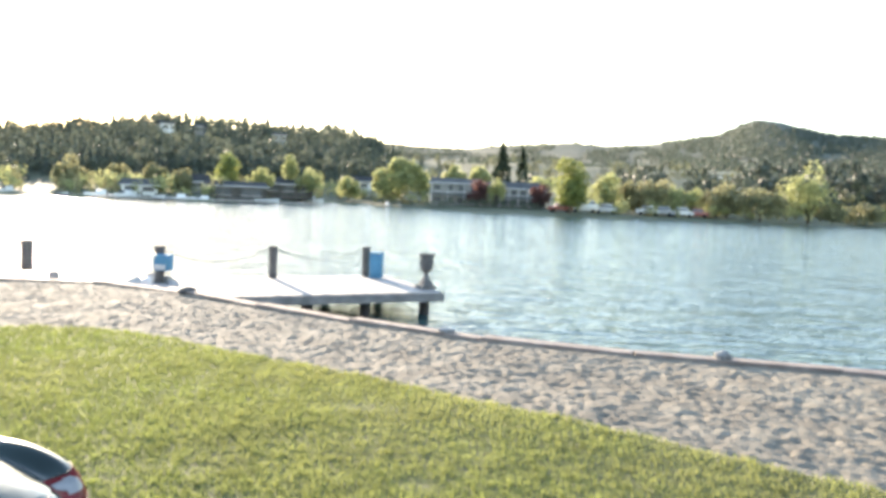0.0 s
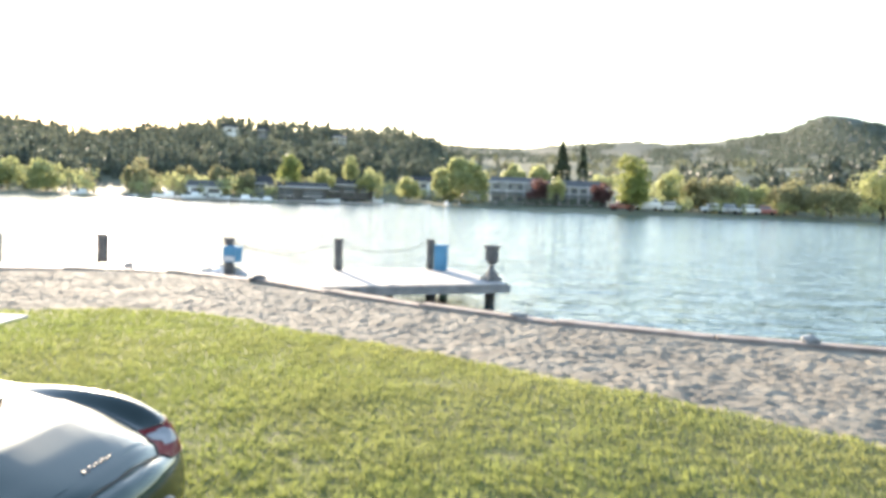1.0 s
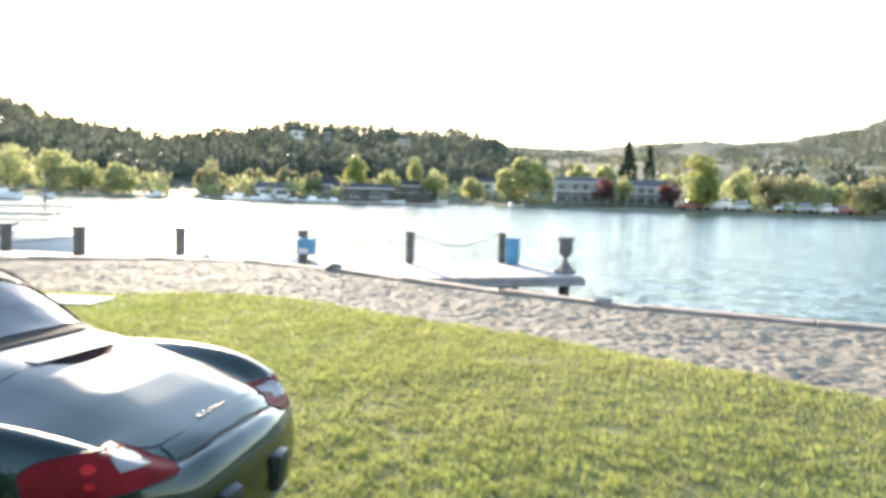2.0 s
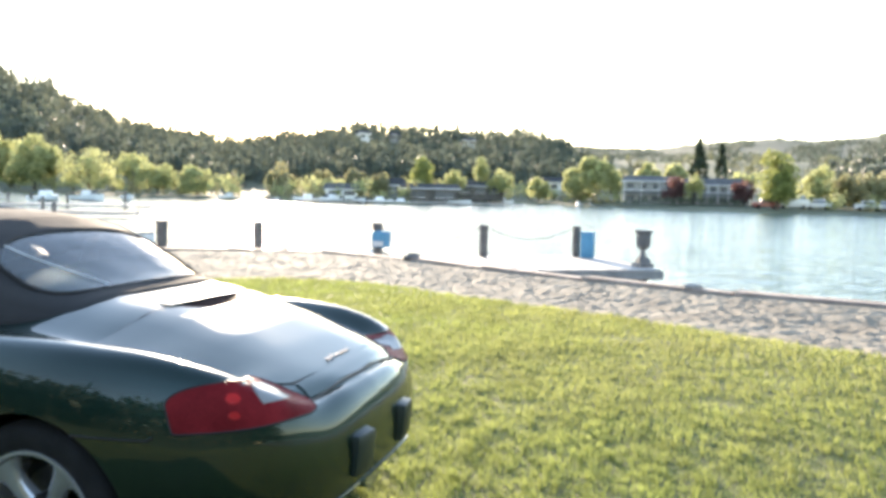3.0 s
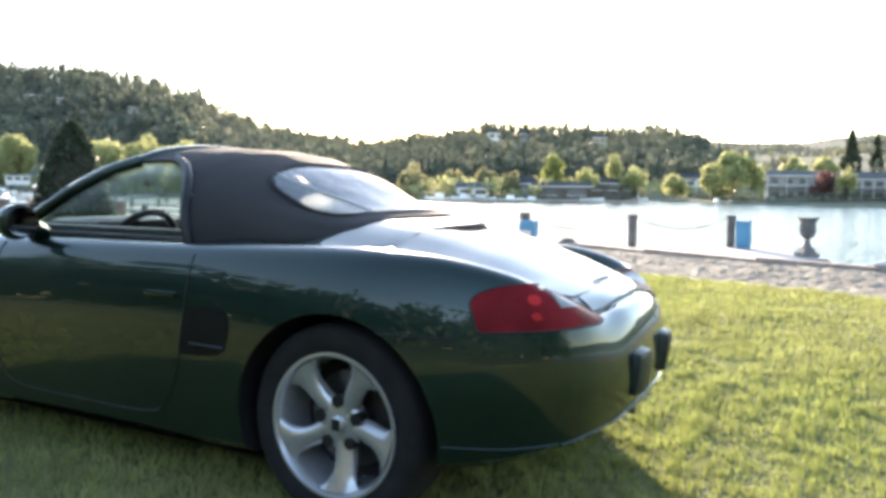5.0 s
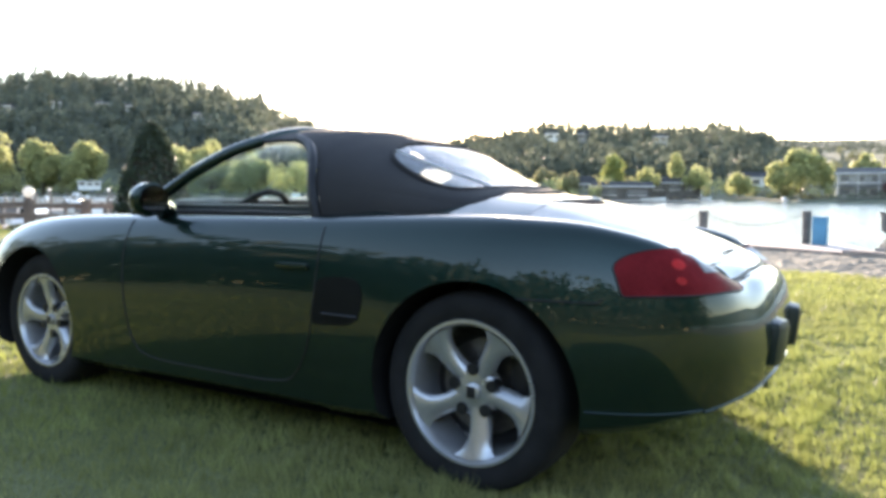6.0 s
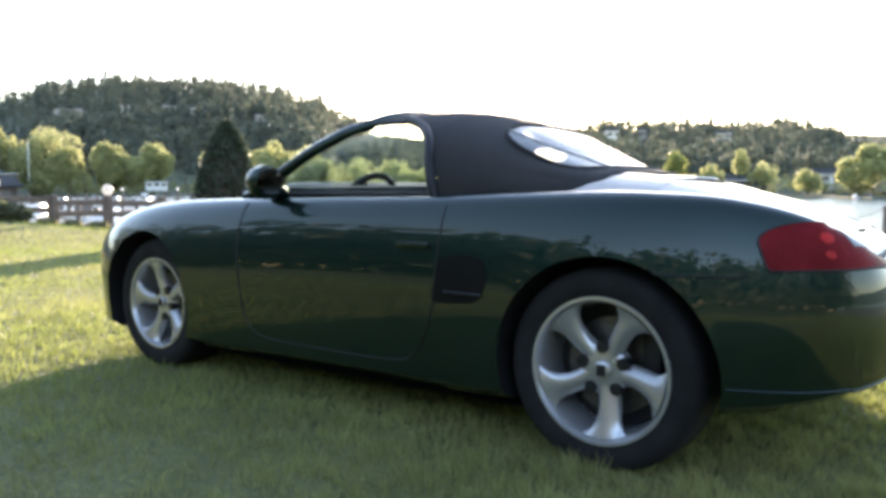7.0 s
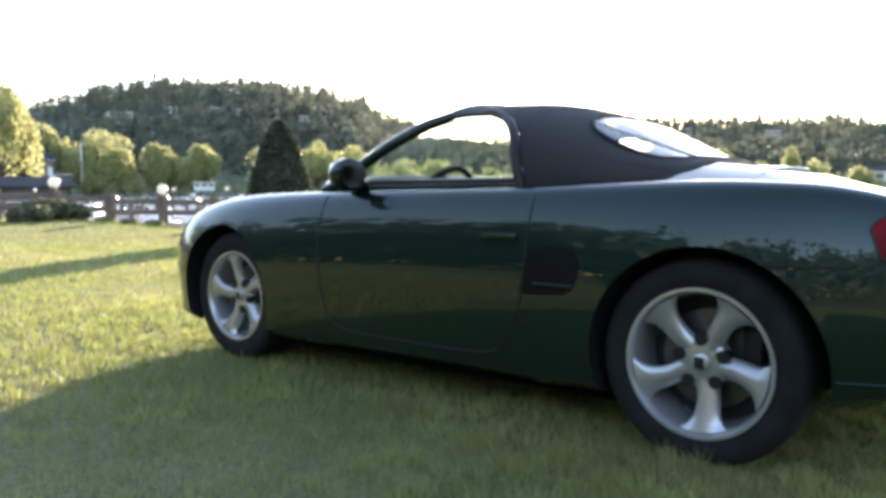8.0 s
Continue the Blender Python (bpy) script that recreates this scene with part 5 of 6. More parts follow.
def woods(name, spots, mats, label, seed):
    """Many trees joined into one mesh: jagged conifers and leafy crowns."""
    rng = np.random.default_rng(seed)
    kinds = [conifer_shape(rng, 1.0, 0.46) for _ in range(7)]
    V, F, M, o = [], [], [], 0
    for x, y, z, h, leafy in spots:
        if leafy:
            pts = crown_points([(rng.normal() * 0.16, rng.normal() * 0.16, 0.35 + 0.42 * rng.random(), 0.2, 0.2, 0.18) for _ in range(7)], 110, rng, 0.5) * h
            v, f = leaf_quads(pts, h * 0.06, rng)
            f = f.tolist()
        else:
            v, f = kinds[rng.integers(0, 7)]
            v = v * (h * (0.75 + 0.5 * rng.random()), h * (0.75 + 0.5 * rng.random()), h)
        V.append(v + np.array([x, y, z]))
        F += [tuple(i + o for i in q) for q in f]
        M += [leafy] * len(f)
        o += len(v)
    ob = solid(name, np.concatenate(V), F, mats)
    ob.data.polygons.foreach_set("material_index", np.array(M, dtype=np.int32))
    return tagged(ob, label, "trees", kind="stuff")


rng = np.random.default_rng(77)
spots = []
HILL_HOUSES = [(az, curve(SHORE_R, az) + d * curve(HILL_DEPTH, az) / 260.0) for az, d in ((-71, 150), (-69.6, 128), (-65.4, 146), (-64.3, 140), (-61.6, 148), (-58.8, 150), (-57.0, 144), (-52.5, 132), (-27.2, 205), (-25, 212), (-19.5, 205))]
for k in range(4600):
    az = -92 + 80 * rng.random()
    r0 = curve(SHORE_R, az)
    f = 0.16 + 0.86 * rng.random() if az < -36 else 0.24 + 0.78 * rng.random()
    r = r0 + curve(HILL_DEPTH, az) * f
    x, y, z = land(az, r)
    leafy = 1 if rng.random() < 0.5 else 0
    h = (4.5 + 4.5 * rng.random()) * (0.9 if leafy else 1.0) * (1.7 if -67 < az < -48 else 1.0)
    # trees before the hillside houses are left out to suit the camera's view
    if not any(abs(az - ha) < 0.6 and hr - 60 < r < hr + 6 for ha, hr in HILL_HOUSES):
        spots.append((x, y, z - 0.3, h, leafy))
for az in np.arange(-90, -12.2, 0.26):
    a = az + rng.normal() * 0.15
    r = curve(SHORE_R, a) + curve(HILL_DEPTH, a) + 2
    x, y, z = land(a, r)
    spots.append((x, y, z - 0.3, (4.0 + 4.5 * rng.random() ** 1.8) * (1.4 if -67 < a < -48 else 1.0), 1 if rng.random() < 0.4 else 0))
for az, h in ((-56.9, 11), (-51.0, 10), (-48.6, 9), (-62.6, 13), (-28.9, 12), (-53.8, 9.5)):
    x, y, z = land(az, curve(SHORE_R, az) + curve(HILL_DEPTH, az) - 5)
    spots.append((x, y, z - 0.3, h * (1.3 if az < -48 else 0.85), 0 if az in (-62.6, -28.9) else 1))
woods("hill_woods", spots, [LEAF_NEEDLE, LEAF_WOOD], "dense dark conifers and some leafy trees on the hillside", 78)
spots = []
for k in range(900):
    az = -15 + 42 * rng.random()
    f = 0.12 + 0.9 * rng.random()
    if az < 11 and rng.random() < 0.72 or az >= 11 and f > 0.55:
        continue
    r = curve(SHORE_R, az) + 260 * f
    x, y, z = land(az, r)
    spots.append((x, y, z - 0.3, (4 + 4 * rng.random()) * (1.3 if az > 13 else 1), 1 if rng.random() < 0.55 else 0))
for az in np.arange(13.5, 26, 0.32):
    r = curve(SHORE_R, az) + 60 + 25 * rng.random()
    x, y, z = land(az, r)
    spots.append((x, y, z - 0.3, 10.5 + 3.5 * rng.random(), 0))
for a0, a1, n, top in ((5.4, 8.6, 13, 3.1), (10.2, 12.0, 8, 2.9), (14.2, 16.7, 13, 3.2), (18.8, 23.0, 18, 3.0)):
    for az in np.linspace(a0, a1, n):
        r = curve(SHORE_R, az) + 34 + 22 * rng.random()
        x, y, z = land(az, r)
        spots.append((x, y, z - 0.3, EYE_Z + r * rise(top - 0.9 * rng.random() ** 1.5, az) - z, 0))
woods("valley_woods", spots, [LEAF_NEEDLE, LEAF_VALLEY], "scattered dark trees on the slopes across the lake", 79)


def far_woods():
    """Small ragged clumps in loose stands over the distant range."""
    g = np.random.default_rng(55)
    centres, sizes = [], []
    while len(centres) < 105000:
        a, q = -15 + 45 * g.random(), g.random()
        r = 420 + 1080 * q
        stand = noise.noise((a * 0.35, r * 0.005, 8.0)) + 0.5 * noise.noise((a * 1.3, r * 0.02, 2.0))
        if stand < (0.10 if a < 8 else -0.25):
            continue
        f = float(np.interp(r, [p[0] for p in FAR_ROWS], [p[1] for p in FAR_ROWS]))
        x, y, z = far_point(a, r, f)
        h = 3.0 + 3.5 * g.random()
        for j in range(7):
            u = g.random()
            centres.append((x + g.normal() * 1.5 * (1 - 0.7 * u), y + g.normal() * 1.5, z + h * u))
        sizes += [h * 0.20] * 7
    n = len(centres)
    v, f = leaf_quads(np.array(centres), 1.0, g)
    c = np.repeat(np.array(centres), 4, axis=0)
    v = c + (v - c) * np.repeat(np.array(sizes), 4)[:, None]
    tagged(solid("far_woods", v, f, LEAF_FAR), "distant dark woods scattered over the hill range", "trees", kind="stuff")


far_woods()
spots = []
for k in range(34):
    az = -8.6 + 8.8 * (k + rng.random()) / 34
    x, y, z = land(az, 146.5 + 3.0 * rng.random())
    spots.append((x, y, z - 0.2, 1.0 + 1.3 * rng.random(), 1))
woods("shore_hedge", spots, [LEAF_DARK, LEAF_WOOD], "dark rounded shrubs before the long lakeside house", 93)
spots = []
for k in range(520):
    az = -34 + 60 * rng.random()
    r = curve(SHORE_R, az) + 4 + 34 * rng.random() ** 1.3
    if -8.6 < az < 1.0 and r < 172:
        continue
    x, y, z = land(az, r)
    spots.append((x, y, z - 0.5, 1.6 + 3.2 * rng.random(), 1 if rng.random() < 0.65 else 0))
for k in range(260):
    az = -76 + 40 * rng.random()
    r = curve(SHORE_R, az) + 3 + 40 * rng.random()
    x, y, z = land(az, r)
    spots.append((x, y, z - 0.5, 1.8 + 3.6 * rng.random(), 1 if rng.random() < 0.7 else 0))
woods("shore_scrub", spots, [LEAF_OLIVE, LEAF_YELLOW], "pale spring scrub and young trees along the shore", 91)


# ---- houses ----
def build_house(at, turn, size, wall_mat, roof_mat, label, bays=4, storeys=1, roof_h=1.6, porch=0, fascia=True):
    """A gabled house whose front with windows looks to -y; porch: how many posts carry a veranda before it."""
    root = thing("house", at, label, "house", turn=turn)
    lx, ly, hz = size
    part("wall", box_bm((lx, ly, hz + 0.8), (0, 0, hz / 2 - 0.4), 0.02), wall_mat, root, smooth=False)
    e = min(0.45, 0.13 * lx)
    hip = 0.0 if bays < 6 else 1.5
    v = [(-lx / 2 - e, -ly / 2 - e, hz), (lx / 2 + e, -ly / 2 - e, hz), (lx / 2 + e, ly / 2 + e, hz), (-lx / 2 - e, ly / 2 + e, hz), (-lx / 2 + hip, 0, hz + roof_h), (lx / 2 - hip, 0, hz + roof_h)]
    v += [(x, y, z - 0.14) for x, y, z in v[:4]]
    roof_ob = solid("roof", v, [(0, 1, 5, 4), (2, 3, 4, 5), (1, 2, 5), (3, 0, 4), (6, 7, 1, 0), (7, 8, 2, 1), (8, 9, 3, 2), (9, 6, 0, 3), (9, 8, 7, 6)], roof_mat, root, "pitched roof")
    if fascia:
        part("fascia", box_bm((lx + 2 * e, 0.05, 0.16), (0, -ly / 2 - e - 0.03, hz - 0.08), 0.0), PALE, roof_ob, "pale eaves board", smooth=False)
    for st in range(storeys):
        for k in range(bays):
            x = -lx / 2 + lx * (k + 0.5) / bays
            z = hz * (st + 0.55) / storeys
            wide, high = lx / bays * (0.50 + 0.16 * ((k * 3 + st) % 3 == 0)), hz / storeys * 0.44
            w = part("window", box_bm((wide, 0.08, high), (x, -ly / 2 - 0.02, z), 0.0), PANE, root, "dark window", smooth=False)
            part("window_frame", box_bm((wide + 0.12, 0.06, 0.07), (x, -ly / 2 - 0.04, z - high / 2 - 0.03), 0.0), PALE, w, smooth=False)
    if porch:
        deep = 1.3
        part("porch_roof", box_bm((lx, deep, 0.14), (0, -ly / 2 - deep / 2 - e, hz * 0.52), 0.0), roof_mat, root, "shallow veranda roof", smooth=False)
        part("porch_rail", box_bm((lx, 0.05, 0.10), (0, -ly / 2 - deep - e + 0.1, hz * 0.52 + 0.5), 0.0), CONCRETE, root, smooth=False)
        for k in range(porch):
            x = -lx / 2 + 0.1 + (lx - 0.2) * k / (porch - 1)
            part("porch_post", box_bm((0.16, 0.16, hz), (x, -ly / 2 - deep - e + 0.1, hz / 2 - 0.1), 0.0), CONCRETE, root, "pale veranda post", smooth=False)
    return root


def house_at(az, dist, elevation, size, wall_mat, roof_mat, label, **kw):
    x, y, _ = around(az, dist)
    return build_house((x, y, EYE_Z + dist * rise(elevation, az)), -az + kw.pop("twist", 0), size, wall_mat, roof_mat, label, **kw)


house_at(-6.4, 158, -0.75, (9.5, 7, 4.6), WALL_GREY, ROOF_BLUE, "pale grey two-storey lakeside house with slate roof", bays=4, storeys=2, roof_h=1.0, porch=4)
house_at(-2.1, 158, -0.7, (12.5, 7, 3.9), WALL_GREY, ROOF_BLUE, "long pale grey lakeside house with blue-grey roof", bays=7, storeys=2, roof_h=1.3, porch=8)
house_at(-18.6, 158, -0.35, (9, 6, 2.0), WALL_DARK, ROOF_DARK, "low dark boathouse by the water", bays=3, roof_h=1.2)
house_at(-22.3, 142, -0.85, (10, 5, 2.4), WALL_DARK, ROOF_DARK, "long dark boathouse over the water", bays=2, roof_h=0.8)
house_at(-24.8, 150, -0.25, (3.2, 3, 1.5), WALL_GREY, ROOF_DARK, "white cottage above the far shore", bays=3, roof_h=1.4)
house_at(-28.8, 142, -0.7, (5.5, 4, 1.6), PALE, ROOF_BLUE, "small pale boathouse by the water", bays=2, roof_h=1.0)
house_at(-13.2, 190, 0.1, (7, 5, 2.2), PALE, ROOF_DARK, "white cottage among the shore trees", bays=3, roof_h=1.2)
house_at(12.3, 330, 1.45, (8, 5, 2.4), PALE, CONCRETE, "white house with pale roof on the valley slope", bays=3, roof_h=1.0)
house_at(9.0, 340, 1.2, (7, 5, 2.2), WALL_GREY, ROOF_BLUE, "grey house on the valley slope", bays=3, roof_h=1.0)
tower = house_at(-69.95, 243, 0.55, (4.2, 5, 6.4), WALL_RED, ROOF_DARK, "narrow red-brown house with dark gabled roof behind willows", bays=2, storeys=2, roof_h=2.4, twist=10)
part("white_panel", box_bm((1.3, 0.1, 2.6), (1.2, -2.56, 3.2), 0.0), PALE, tower, "white painted panel", smooth=False)
house_at(-71.0, 73, -1.45, (5, 4, 1.8), WALL_DARK, ROOF_DARK, "low dark shed by the marina", bays=2, roof_h=0.8, fascia=False)


def build_terrace(az, dist, elevation, length):
    """A raised timber terrace with a rail."""
    x, y, _ = around(az, dist)
    root = thing("timber_terrace", (x, y, EYE_Z + dist * rise(elevation, az)), "raised brown timber terrace with a rail beside the house", "terrace", turn=-az)
    part("deck", box_bm((length, 3.0, 0.5), (0, 0, -0.1), 0.02), BROWN, root, smooth=False)
    part("top_rail", box_bm((length, 0.16, 0.22), (0, -1.4, 1.45), 0.02), PALE, root, "pale top rail", smooth=False)
    for k in range(12):
        part("board", box_bm((length / 12 - 0.05, 0.05, 1.05), (-length / 2 + length * (k + 0.5) / 12, -1.44, 0.75), 0.0), WALL_RED, root, smooth=False)
    for k in range(5):
        part("post", box_bm((0.22, 0.22, 4.4), (-length / 2 + 0.15 + k * (length - 0.3) / 4, -1.4, -1.1), 0.02), BROWN, root, smooth=False)


build_terrace(-68.8, 240, 0.80, 4.6)
house_at(-59.75, 236, 0.18, (5.6, 2.2, 1.6), PALE, WALL_GREY, "white parked caravan behind the marina", bays=3, roof_h=0.2)
for k, (az, d) in enumerate(HILL_HOUSES):
    x, y, z = land(az, d)
    build_house((x, y, z + 0.6), -az + 25 * (k % 3 - 1), (4.6 + 1.2 * (k % 3), 5, 3.0), WALL_GREY if k % 4 else PALE, ROOF_DARK, "pale house among the hillside trees", bays=2 + k % 2, roof_h=1.1)



# ---- boats and floating docks ----
def build_boat(at, turn, length, label, cabin=True):
    root = thing("motorboat", at, label, "boat", "moored boats", turn=turn)
    bm = bmesh.new()
    rows = []
    for k in range(9):
        f = k / 8
        w = length * 0.16 * (1 - max(0, f - 0.45) ** 2 * 3.2)
        sheer = length * (0.10 + 0.05 * f * f)
        rows.append([bm.verts.new((length * (f - 0.5), y * max(w, 0.02), z)) for y, z in ((-1, sheer), (-0.85, 0.05), (0, -0.15), (0.85, 0.05), (1, sheer))])
    for a, b in zip(rows, rows[1:]):
        for j in range(4):
            bm.faces.new((a[j], a[j + 1], b[j + 1], b[j]))
        bm.faces.new((a[4], a[0], b[0], b[4]))
    bm.faces.new(rows[0])
    bm.faces.new(rows[-1])
    bmesh.ops.recalc_face_normals(bm, faces=bm.faces[:])
    part("hull", bm, BOATWHITE, root, "white hull", sharp=35)
    if cabin:
        part("cabin", box_bm((length * 0.34, length * 0.2, length * 0.13), (0.02 * length, 0, length * 0.17), 0.06, taper=0.82), BOATWHITE, root)
        part("windscreen", box_bm((0.04, length * 0.17, length * 0.09), (length * 0.19, 0, length * 0.19), 0.0), PANE, root, smooth=False)
    part("outboard", box_bm((length * 0.05, length * 0.06, length * 0.14), (-length * 0.52, 0, length * 0.10), 0.03), TRIM, root, "dark outboard motor")


rng = np.random.default_rng(9)
BOATS = [(-33.5, 140), (-31.2, 138), (-29.6, 136), (-27.4, 135), (-26.0, 134), (-24.4, 134), (-20.3, 140), (-17.0, 160), (-11.4, 163), (-10.4, 162), (-48.6, 112), (-46.0, 116), (-43.5, 124), (-36.8, 145), (-66.5, 62), (-63.6, 58), (-60.8, 64), (-57.5, 60), (-70.8, 66), (-69.6, 44), (-68.0, 52), (-67.2, 38), (-65.4, 46), (-64.4, 36), (-62.6, 44), (-61.6, 36), (-60.2, 48), (-59.0, 40), (-71.6, 50), (-65.8, 70), (-63.0, 78), (-61.0, 80), (-65.9, 120), (-64.8, 170), (-62.4, 150), (-60.6, 190), (-58.6, 130), (-57.2, 165), (-55.8, 140), (-63.6, 205), (-56.6, 205)]
for k, (az, d) in enumerate(BOATS):
    x, y, _ = around(az, d)
    build_boat((x, y, WATER_Z + 0.1), rng.random() * 360, (4.5 + 2.5 * rng.random()) * (0.75 if az < -55 else (0.5 if az > -12 else 0.8)), "white motorboat moored by the shore", k % 3 != 0)
for k, (az, d, l, t) in enumerate([(-66, 40, 26, 24), (-62, 52, 30, 26), (-58, 66, 34, 28), (-70, 58, 26, 20), (-64.5, 74, 40, 24), (-56, 84, 40, 30), (-21, 136, 26, 20), (-27.5, 133, 20, 27), (-64.6, 105, 22, 66), (-61.0, 125, 34, 63), (-63.4, 150, 30, 60), (-58.4, 160, 40, 60), (-62.0, 195, 46, 64), (-56.8, 205, 40, 58)]):
    x, y, _ = around(az, d)
    root = thing("floating_dock", (x, y, WATER_Z), "long pale floating dock of the marina", "dock", "floating docks", turn=t)
    part("deck", box_bm((l, 1.5, 0.22), (0, 0, 0.34), 0.02), PLANK, root, smooth=False)
    for j in range(int(l / 5)):
        part("support_post", lathe_bm([(0, -1), (0.12, -1), (0.12, 1.3), (0.0, 1.4)], 10, "z", (-l / 2 + 2.5 + 5 * j, 0.9, 0)), POST, root)
mx, my, mz = land(-67.6, 250)
mast = thing("flag_pole", (mx, my, mz), "tall thin white flagpole by the marina", "pole")
part("pole", tube_bm([(0, 0, -0.3), (0, 0, 7), (0, 0, 15.0)], [0.28, 0.22, 0.14], 8), PALE, mast)
build_boat((-69.0, 42.2, WATER_Z + 0.1), 60, 3.4, "white covered motorboat moored off the fence")


# ---- dinghies by the jetty ----
def build_dinghy(at, turn, length, beam, cowl_mat, label, tilt=0.0, cover=None):
    """An open boat, bow to +x, with thwarts and an outboard motor on its transom."""
    root = thing("dinghy", at, label, "boat", "dinghies by the jetty", turn=turn)
    n, outer = 11, []
    for k in range(n):
        f = k / (n - 1)
        w = beam / 2 * (1 - max(0.0, (f - 0.4) / 0.62) ** 2.2)
        sheer = 0.62 + 0.16 * f * f
        keel = -0.14 + 0.30 * max(0.0, f - 0.7) ** 1.2
        outer.append([(length * (f - 0.5), u * w, z) for u, z in ((-1, sheer), (-0.93, 0.25), (-0.6, -0.02), (0, keel), (0.6, -0.02), (0.93, 0.25), (1, sheer))])
    bm = bmesh.new()
    vs = [[bm.verts.new(p) for p in row] for row in outer]
    for p, q in zip(vs, vs[1:]):
        for j in range(6):
            bm.faces.new((p[j], p[j + 1], q[j + 1], q[j]))
    bm.faces.new(vs[0])
    bmesh.ops.recalc_face_normals(bm, faces=bm.faces[:])
    bmesh.ops.solidify(bm, geom=bm.faces[:], thickness=0.03)
    hull = part("hull", bm, BOATWHITE, root, "pale hull", sharp=35)
    for side in (0, 6):
        part("gunwale", tube_bm([row[side] for row in outer], 0.025, 8), BEAM, hull, "grey rubbing strake")
    for f in (0.3, 0.58):
        part("thwart", box_bm((0.22, beam * 0.9, 0.03), (length * (f - 0.5), 0, 0.40), 0.008), PLANK, root, "plank seat", smooth=False)
    if cover:
        rows = [[(r[0][0], r[0][1] * u, r[0][2] + 0.02 + 0.10 * (1 - u * u)) for u in (1, 0.6, 0.2, -0.2, -0.6, -1)] for r in outer]
        sheet("cover", rows, cover, root, "pale blue tarpaulin", 0.01)
    motor = bmesh.new()
    box_bm((0.30, 0.26, 0.30), (-0.10, 0, 0.24), 0.07, bm=motor, taper=0.85)
    m = pose(-length / 2 - 0.06, 0, 0.62, 0, tilt, 0)
    bmesh.ops.transform(motor, matrix=m, verts=motor.verts)
    engine = part("outboard", motor, cowl_mat, root, "rounded outboard cowl")
    leg = box_bm((0.12, 0.09, 0.78), (-0.10, 0, -0.28), 0.02)
    bmesh.ops.transform(leg, matrix=m, verts=leg.verts)
    part("motor_leg", leg, TRIM, engine, "dark motor leg")
    band = box_bm((0.31, 0.27, 0.05), (-0.10, 0, 0.16), 0.01)
    bmesh.ops.transform(band, matrix=m, verts=band.verts)
    part("cowl_band", band, LENS_AMBER, engine, "yellow stripe")


TARP = material("pale_blue_tarpaulin", (0.42, 0.50, 0.56), 0.6, scale=2, fine=20, bump=0.01, bump_scale=6, vary=0.12)
build_dinghy((-6.35, 15.35, WATER_Z + 0.02), 112, 2.6, 1.35, BOATWHITE, "small pale dinghy with a white outboard, moored below the jetty")
build_dinghy((-8.75, 15.4, WATER_Z + 0.02), 118, 2.4, 1.2, BEAM, "small dinghy under a pale blue cover beside the walkway", cover=TARP)
build_dinghy((-17.6, 18.9, WATER_Z + 0.02), 20, 3.0, 1.4, TRIM, "open dinghy with its dark outboard tilted up", tilt=-55)


# ---- parked cars on the far shore ----
CAR_WHITE = material("white_car_paint", (0.55, 0.55, 0.54), 0.3, scale=1, fine=9, vary=0.04, coat=0.5)
CAR_RED = material("red_car_paint", (0.24, 0.055, 0.045), 0.3, scale=1, fine=9, vary=0.05, coat=0.5)
CAR_GREY = material("grey_car_paint", (0.30, 0.31, 0.32), 0.3, scale=1, fine=9, vary=0.05, coat=0.5)


def build_parked_car(az, dist, turn, mat, colour, van=False):
    x, y, z = land(az, dist)
    root = thing("parked_car", (x, y, z + 0.1), colour + (" van" if van else " car") + " parked under the trees on the far shore", "car", "cars on the far shore", turn=turn - az)
    l, h = (5.0, 1.25) if van else (4.2, 0.75)
    part("body", box_bm((l, 1.75, h), (0, 0, 0.3 + h / 2), 0.14), mat, root)
    part("cabin", box_bm((l * (0.8 if van else 0.55), 1.6, 0.75), (0.1, 0, 0.3 + h + 0.3), 0.12, taper=0.8), mat, root)
    part("glazing", box_bm((l * (0.72 if van else 0.5), 1.62, 0.36), (0.1, 0, 0.3 + h + 0.26), 0.05, taper=0.9), PANE, root, "dark side windows")
    for wx in (-l * 0.31, l * 0.31):
        for wy in (-0.8, 0.8):
            part("wheel", lathe_bm([(0.0, -0.1), (0.28, -0.1), (0.32, -0.06), (0.32, 0.06), (0.28, 0.1), (0.0, 0.1)], 16, "y", (wx, wy, 0.32)), RUBBER, root)


for az, d, turn, mat, colour, van in ((3.1, 146, 6, CAR_WHITE, "white", True), (4.7, 147, -10, CAR_WHITE, "white", False), (7.6, 151, 8, CAR_WHITE, "white", False), (8.7, 152, -15, CAR_GREY, "grey", False), (9.9, 153, 20, CAR_WHITE, "white", False), (11.0, 154, 0, CAR_RED, "red", False), (1.4, 142, 12, CAR_RED, "red", False), (-9.4, 170, 25, CAR_WHITE, "white", True)):
    build_parked_car(az, d, turn, mat, colour, van)


# ---- lamps on the docks ----
def build_dock_lamp(x, y):
    root = thing("dock_lamp", (x, y, WATER_Z + 0.45), "small white globe lamp on a thin pole", "lamp", "dock lamps")
    part("pole", tube_bm([(0, 0, 0), (0, 0, 0.8), (0, 0, 1.5)], 0.04, 8), POST, root)
    part("globe", lathe_bm([(0.085 * math.sin(a), 1.57 - 0.085 * math.cos(a)) for a in np.linspace(0.02, math.pi - 0.02, 10)], 18), GLOBE, root, "white opal globe")


for az in (-58.5, -55.0, -53.0, -66.9):
    build_dock_lamp(0.9 + 45 * math.sin(radians(az)), -3.1 + 45 * math.cos(radians(az)))

# unseen trees added behind the lawn to darken the reflections in the paintwork
spots = []
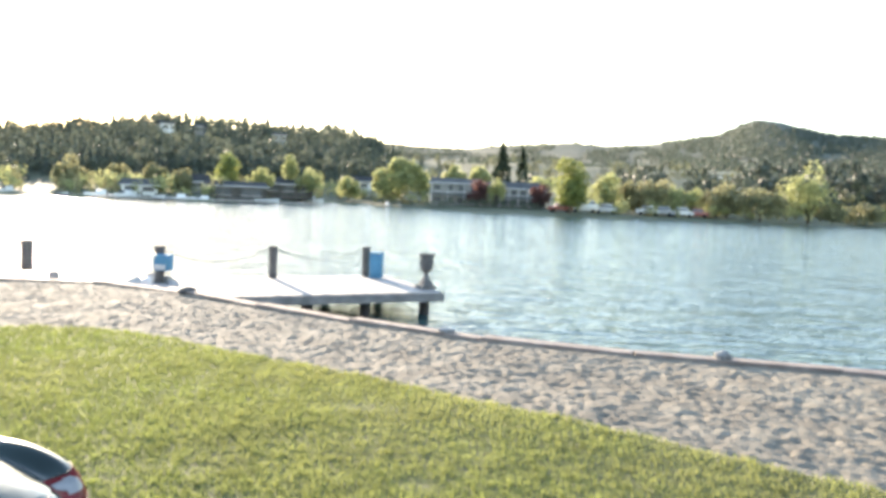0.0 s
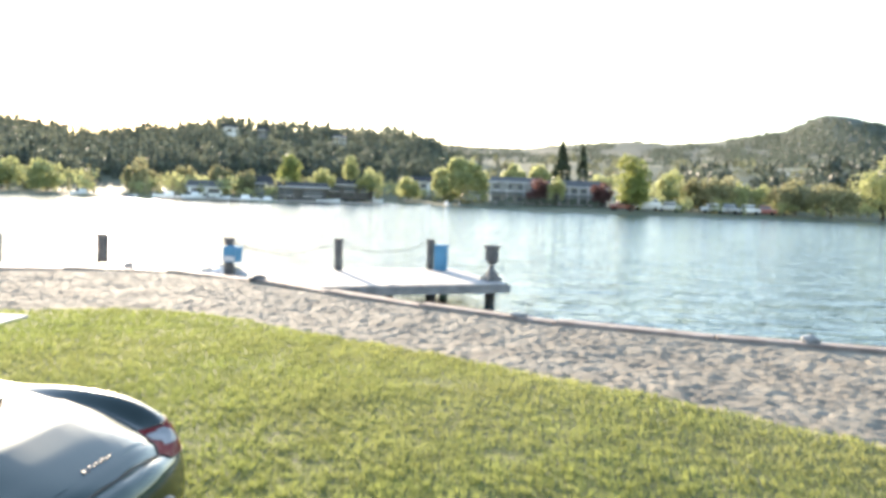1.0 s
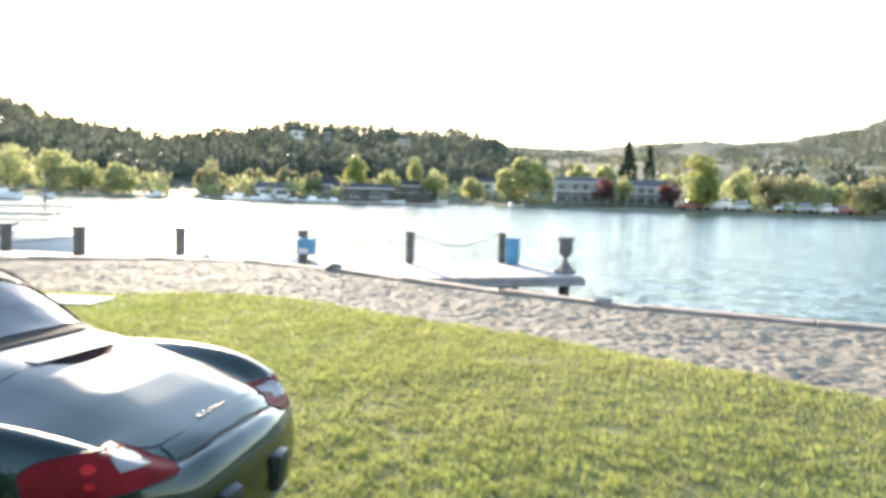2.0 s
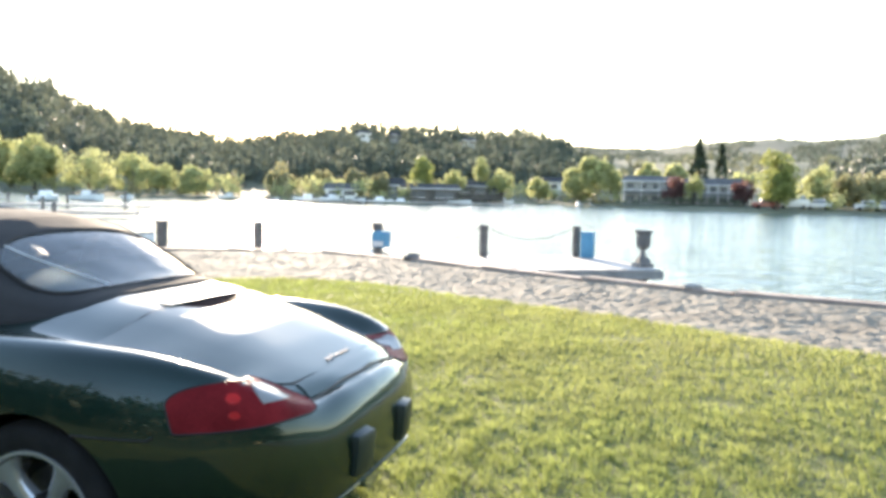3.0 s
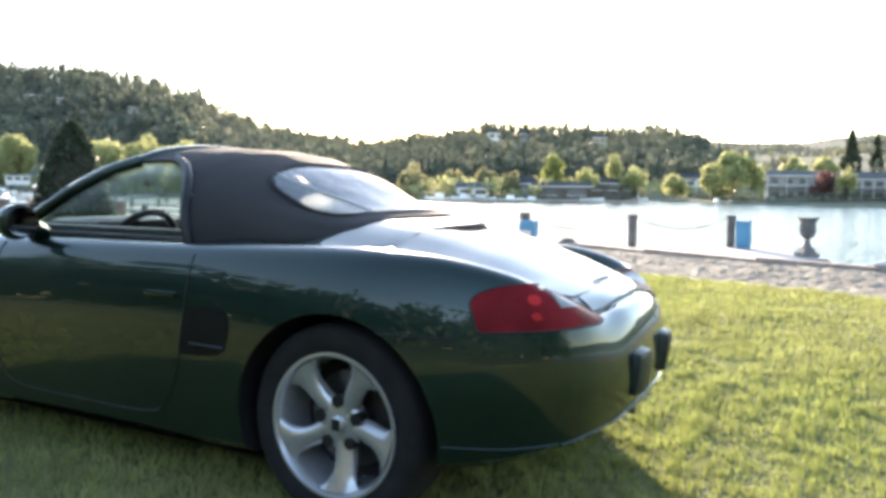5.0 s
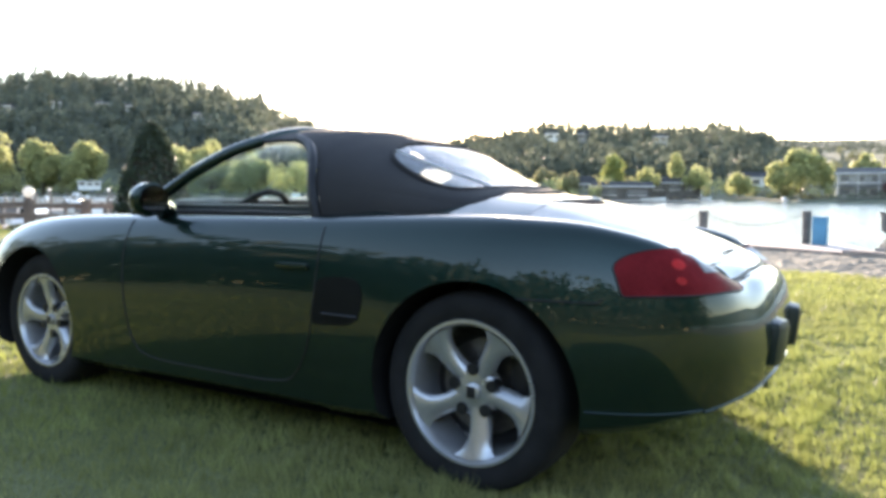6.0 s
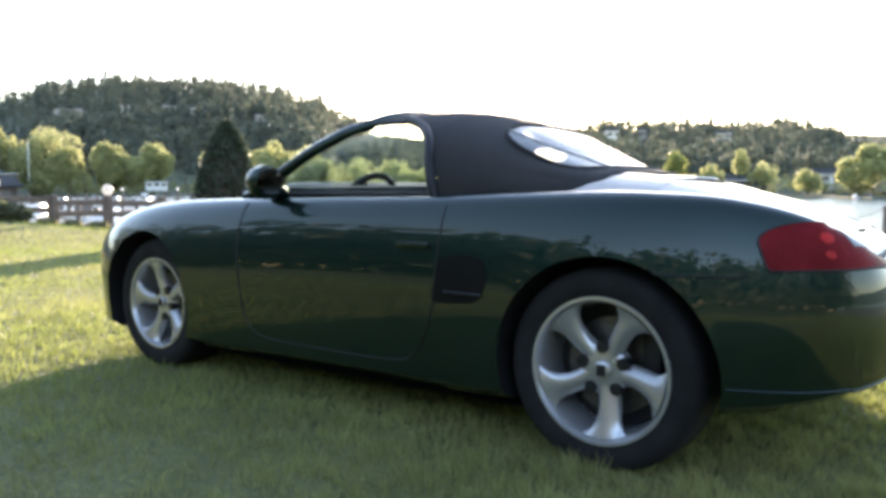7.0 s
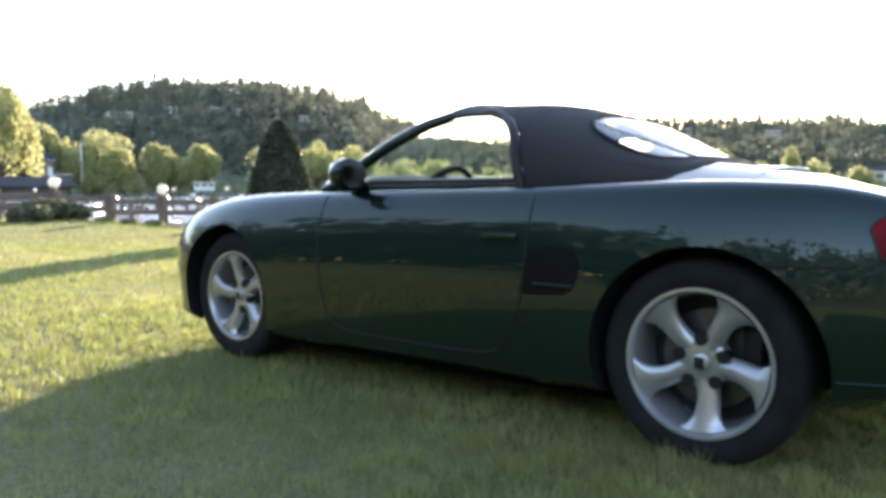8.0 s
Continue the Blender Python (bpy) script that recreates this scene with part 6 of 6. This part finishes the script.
for k in range(230):
    a = radians(75 + 190 * rng.random())
    d = 34 + 22 * rng.random()
    spots.append((1.8 + d * math.sin(a), -2.5 + d * math.cos(a), -0.2, 8.0 + 9.0 * rng.random(), 1))
for k in range(260):
    a = radians(75 + 190 * k / 260)
    d = 32 + 5 * rng.random()
    spots.append((1.8 + d * math.sin(a), -2.5 + d * math.cos(a), -1.0, 3.5 + 2.5 * rng.random(), 1))
woods("park_trees", spots, [LEAF_DARK, LEAF_WOOD], "dense unseen trees added behind the lawn to darken the paint's reflections", 95)


# ---- grass ----
WORN = [(1.05, 4.18, 0.42, 0.2), (1.9, 2.5, 0.2, 0.12), (0.7, 2.04, 0.15, 0.1)]


def build_grass():
    """Blades in tufts over the lawn, spread to fit the camera's view: thinner and wider with distance from its path.
    """
    rng = np.random.default_rng(4)
    n = 980000
    r = 24 * rng.random(n) ** (1 / 0.75)
    near = r < 1.5
    r = np.concatenate([r[~near], 1.5 * np.sqrt(rng.random(int(near.sum() * 0.4)))])
    n = len(r)
    a = radians(-14.0) + radians(50.0) * rng.normal(size=n) * 0.8
    m = 170000
    r = np.concatenate([r, 9.0 * rng.random(m) ** 0.62])
    a = np.concatenate([a, rng.random(m) * 6.283])
    x, y = 1.6 + r * np.sin(a), -2.7 + r * np.cos(a)
    edge = np.interp(x, lawn_line[:, 0], lawn_line[:, 1])
    keep = (y < edge + 0.03 * np.sin(x * 9) + 0.02) & (y > -9) & (x < 12)
    x, y, r = x[keep], y[keep], r[keep]
    n = len(x)
    # tufts: blades drawn towards loose centres
    tx, ty = np.round(x / 0.06) * 0.06, np.round(y / 0.06) * 0.06
    hsh = np.modf(np.abs(np.sin(tx * 127.1 + ty * 311.7) * 43758.5))[0]
    x, y = x + (tx - x) * 0.3 * hsh, y + (ty - y) * 0.3 * hsh

    def wander(scale, seed):
        """Smooth noise from a few crossed waves, quick over many points."""
        g = np.random.default_rng(seed)
        out = np.zeros(n)
        for _ in range(22):
            t, p, k = g.random() * 6.283, g.random() * 6.283, scale * (0.35 + 1.4 * g.random())
            out += np.sin(k * (x * math.cos(t) + y * math.sin(t)) + p)
        return out / 4.7

    lump = (0.35 * wander(24.0, 1) + 0.30 * wander(60.0, 2)) * np.clip(1.35 - r / 7.0, 0.4, 1.0)
    patch = 0.8 * wander(2.2, 3) + 0.3 * wander(0.9, 7)
    # worn places where the grass stays thin and short
    worn = sum(np.exp(-((x - px) / wx) ** 2 - ((y - py) / wy) ** 2) for px, py, wx, wy in WORN)
    h = (0.020 + 0.020 * rng.random(n)) * (0.7 + 0.6 * hsh) * np.clip(1.0 + 1.1 * lump + 0.18 * patch, 0.55, 2.2) * (1 - 0.6 * np.clip(worn, 0, 1))
    w = (0.0022 + 0.0008 * np.clip(r - 2.0, 0, 9)) * (0.7 + 0.6 * rng.random(n))
    a = rng.random(n) * 6.283
    lean = h * (0.2 + 0.8 * rng.random(n))
    la = rng.random(n) * 3.6 + 2.5 * lump
    gx, gy = np.arange(-26.0, 13.01, 0.25), np.arange(-9.0, 9.01, 0.25)
    grid = np.array([[lawn_height(p, q) for q in gy] for p in gx])
    i, j = np.clip((x + 26.0) / 0.25, 0, len(gx) - 1.001), np.clip((y + 9.0) / 0.25, 0, len(gy) - 1.001)
    i0, j0 = i.astype(int), j.astype(int)
    fi, fj = i - i0, j - j0
    z = (grid[i0, j0] * (1 - fi) + grid[i0 + 1, j0] * fi) * (1 - fj) + (grid[i0, j0 + 1] * (1 - fi) + grid[i0 + 1, j0 + 1] * fi) * fj
    c, s = np.cos(a) * w, np.sin(a) * w
    v = np.zeros((n, 3, 3))
    v[:, 0] = np.stack([x - c, y - s, z - 0.012], 1)
    v[:, 1] = np.stack([x + c, y + s, z - 0.012], 1)
    v[:, 2] = np.stack([x + lean * np.cos(la), y + lean * np.sin(la), z + h], 1)
    me = bpy.data.meshes.new("grass")
    me.vertices.add(3 * n)
    me.vertices.foreach_set("co", v.reshape(-1))
    me.loops.add(3 * n)
    me.loops.foreach_set("vertex_index", np.arange(3 * n, dtype=np.int32))
    me.polygons.add(n)
    me.polygons.foreach_set("loop_start", np.arange(0, 3 * n, 3, dtype=np.int32))
    me.materials.append(GRASS)
    me.update(calc_edges=True)
    me.validate()
    return tagged(new("grass", me), "short bright green lawn grass lit from behind", "grass", kind="stuff")


build_grass()
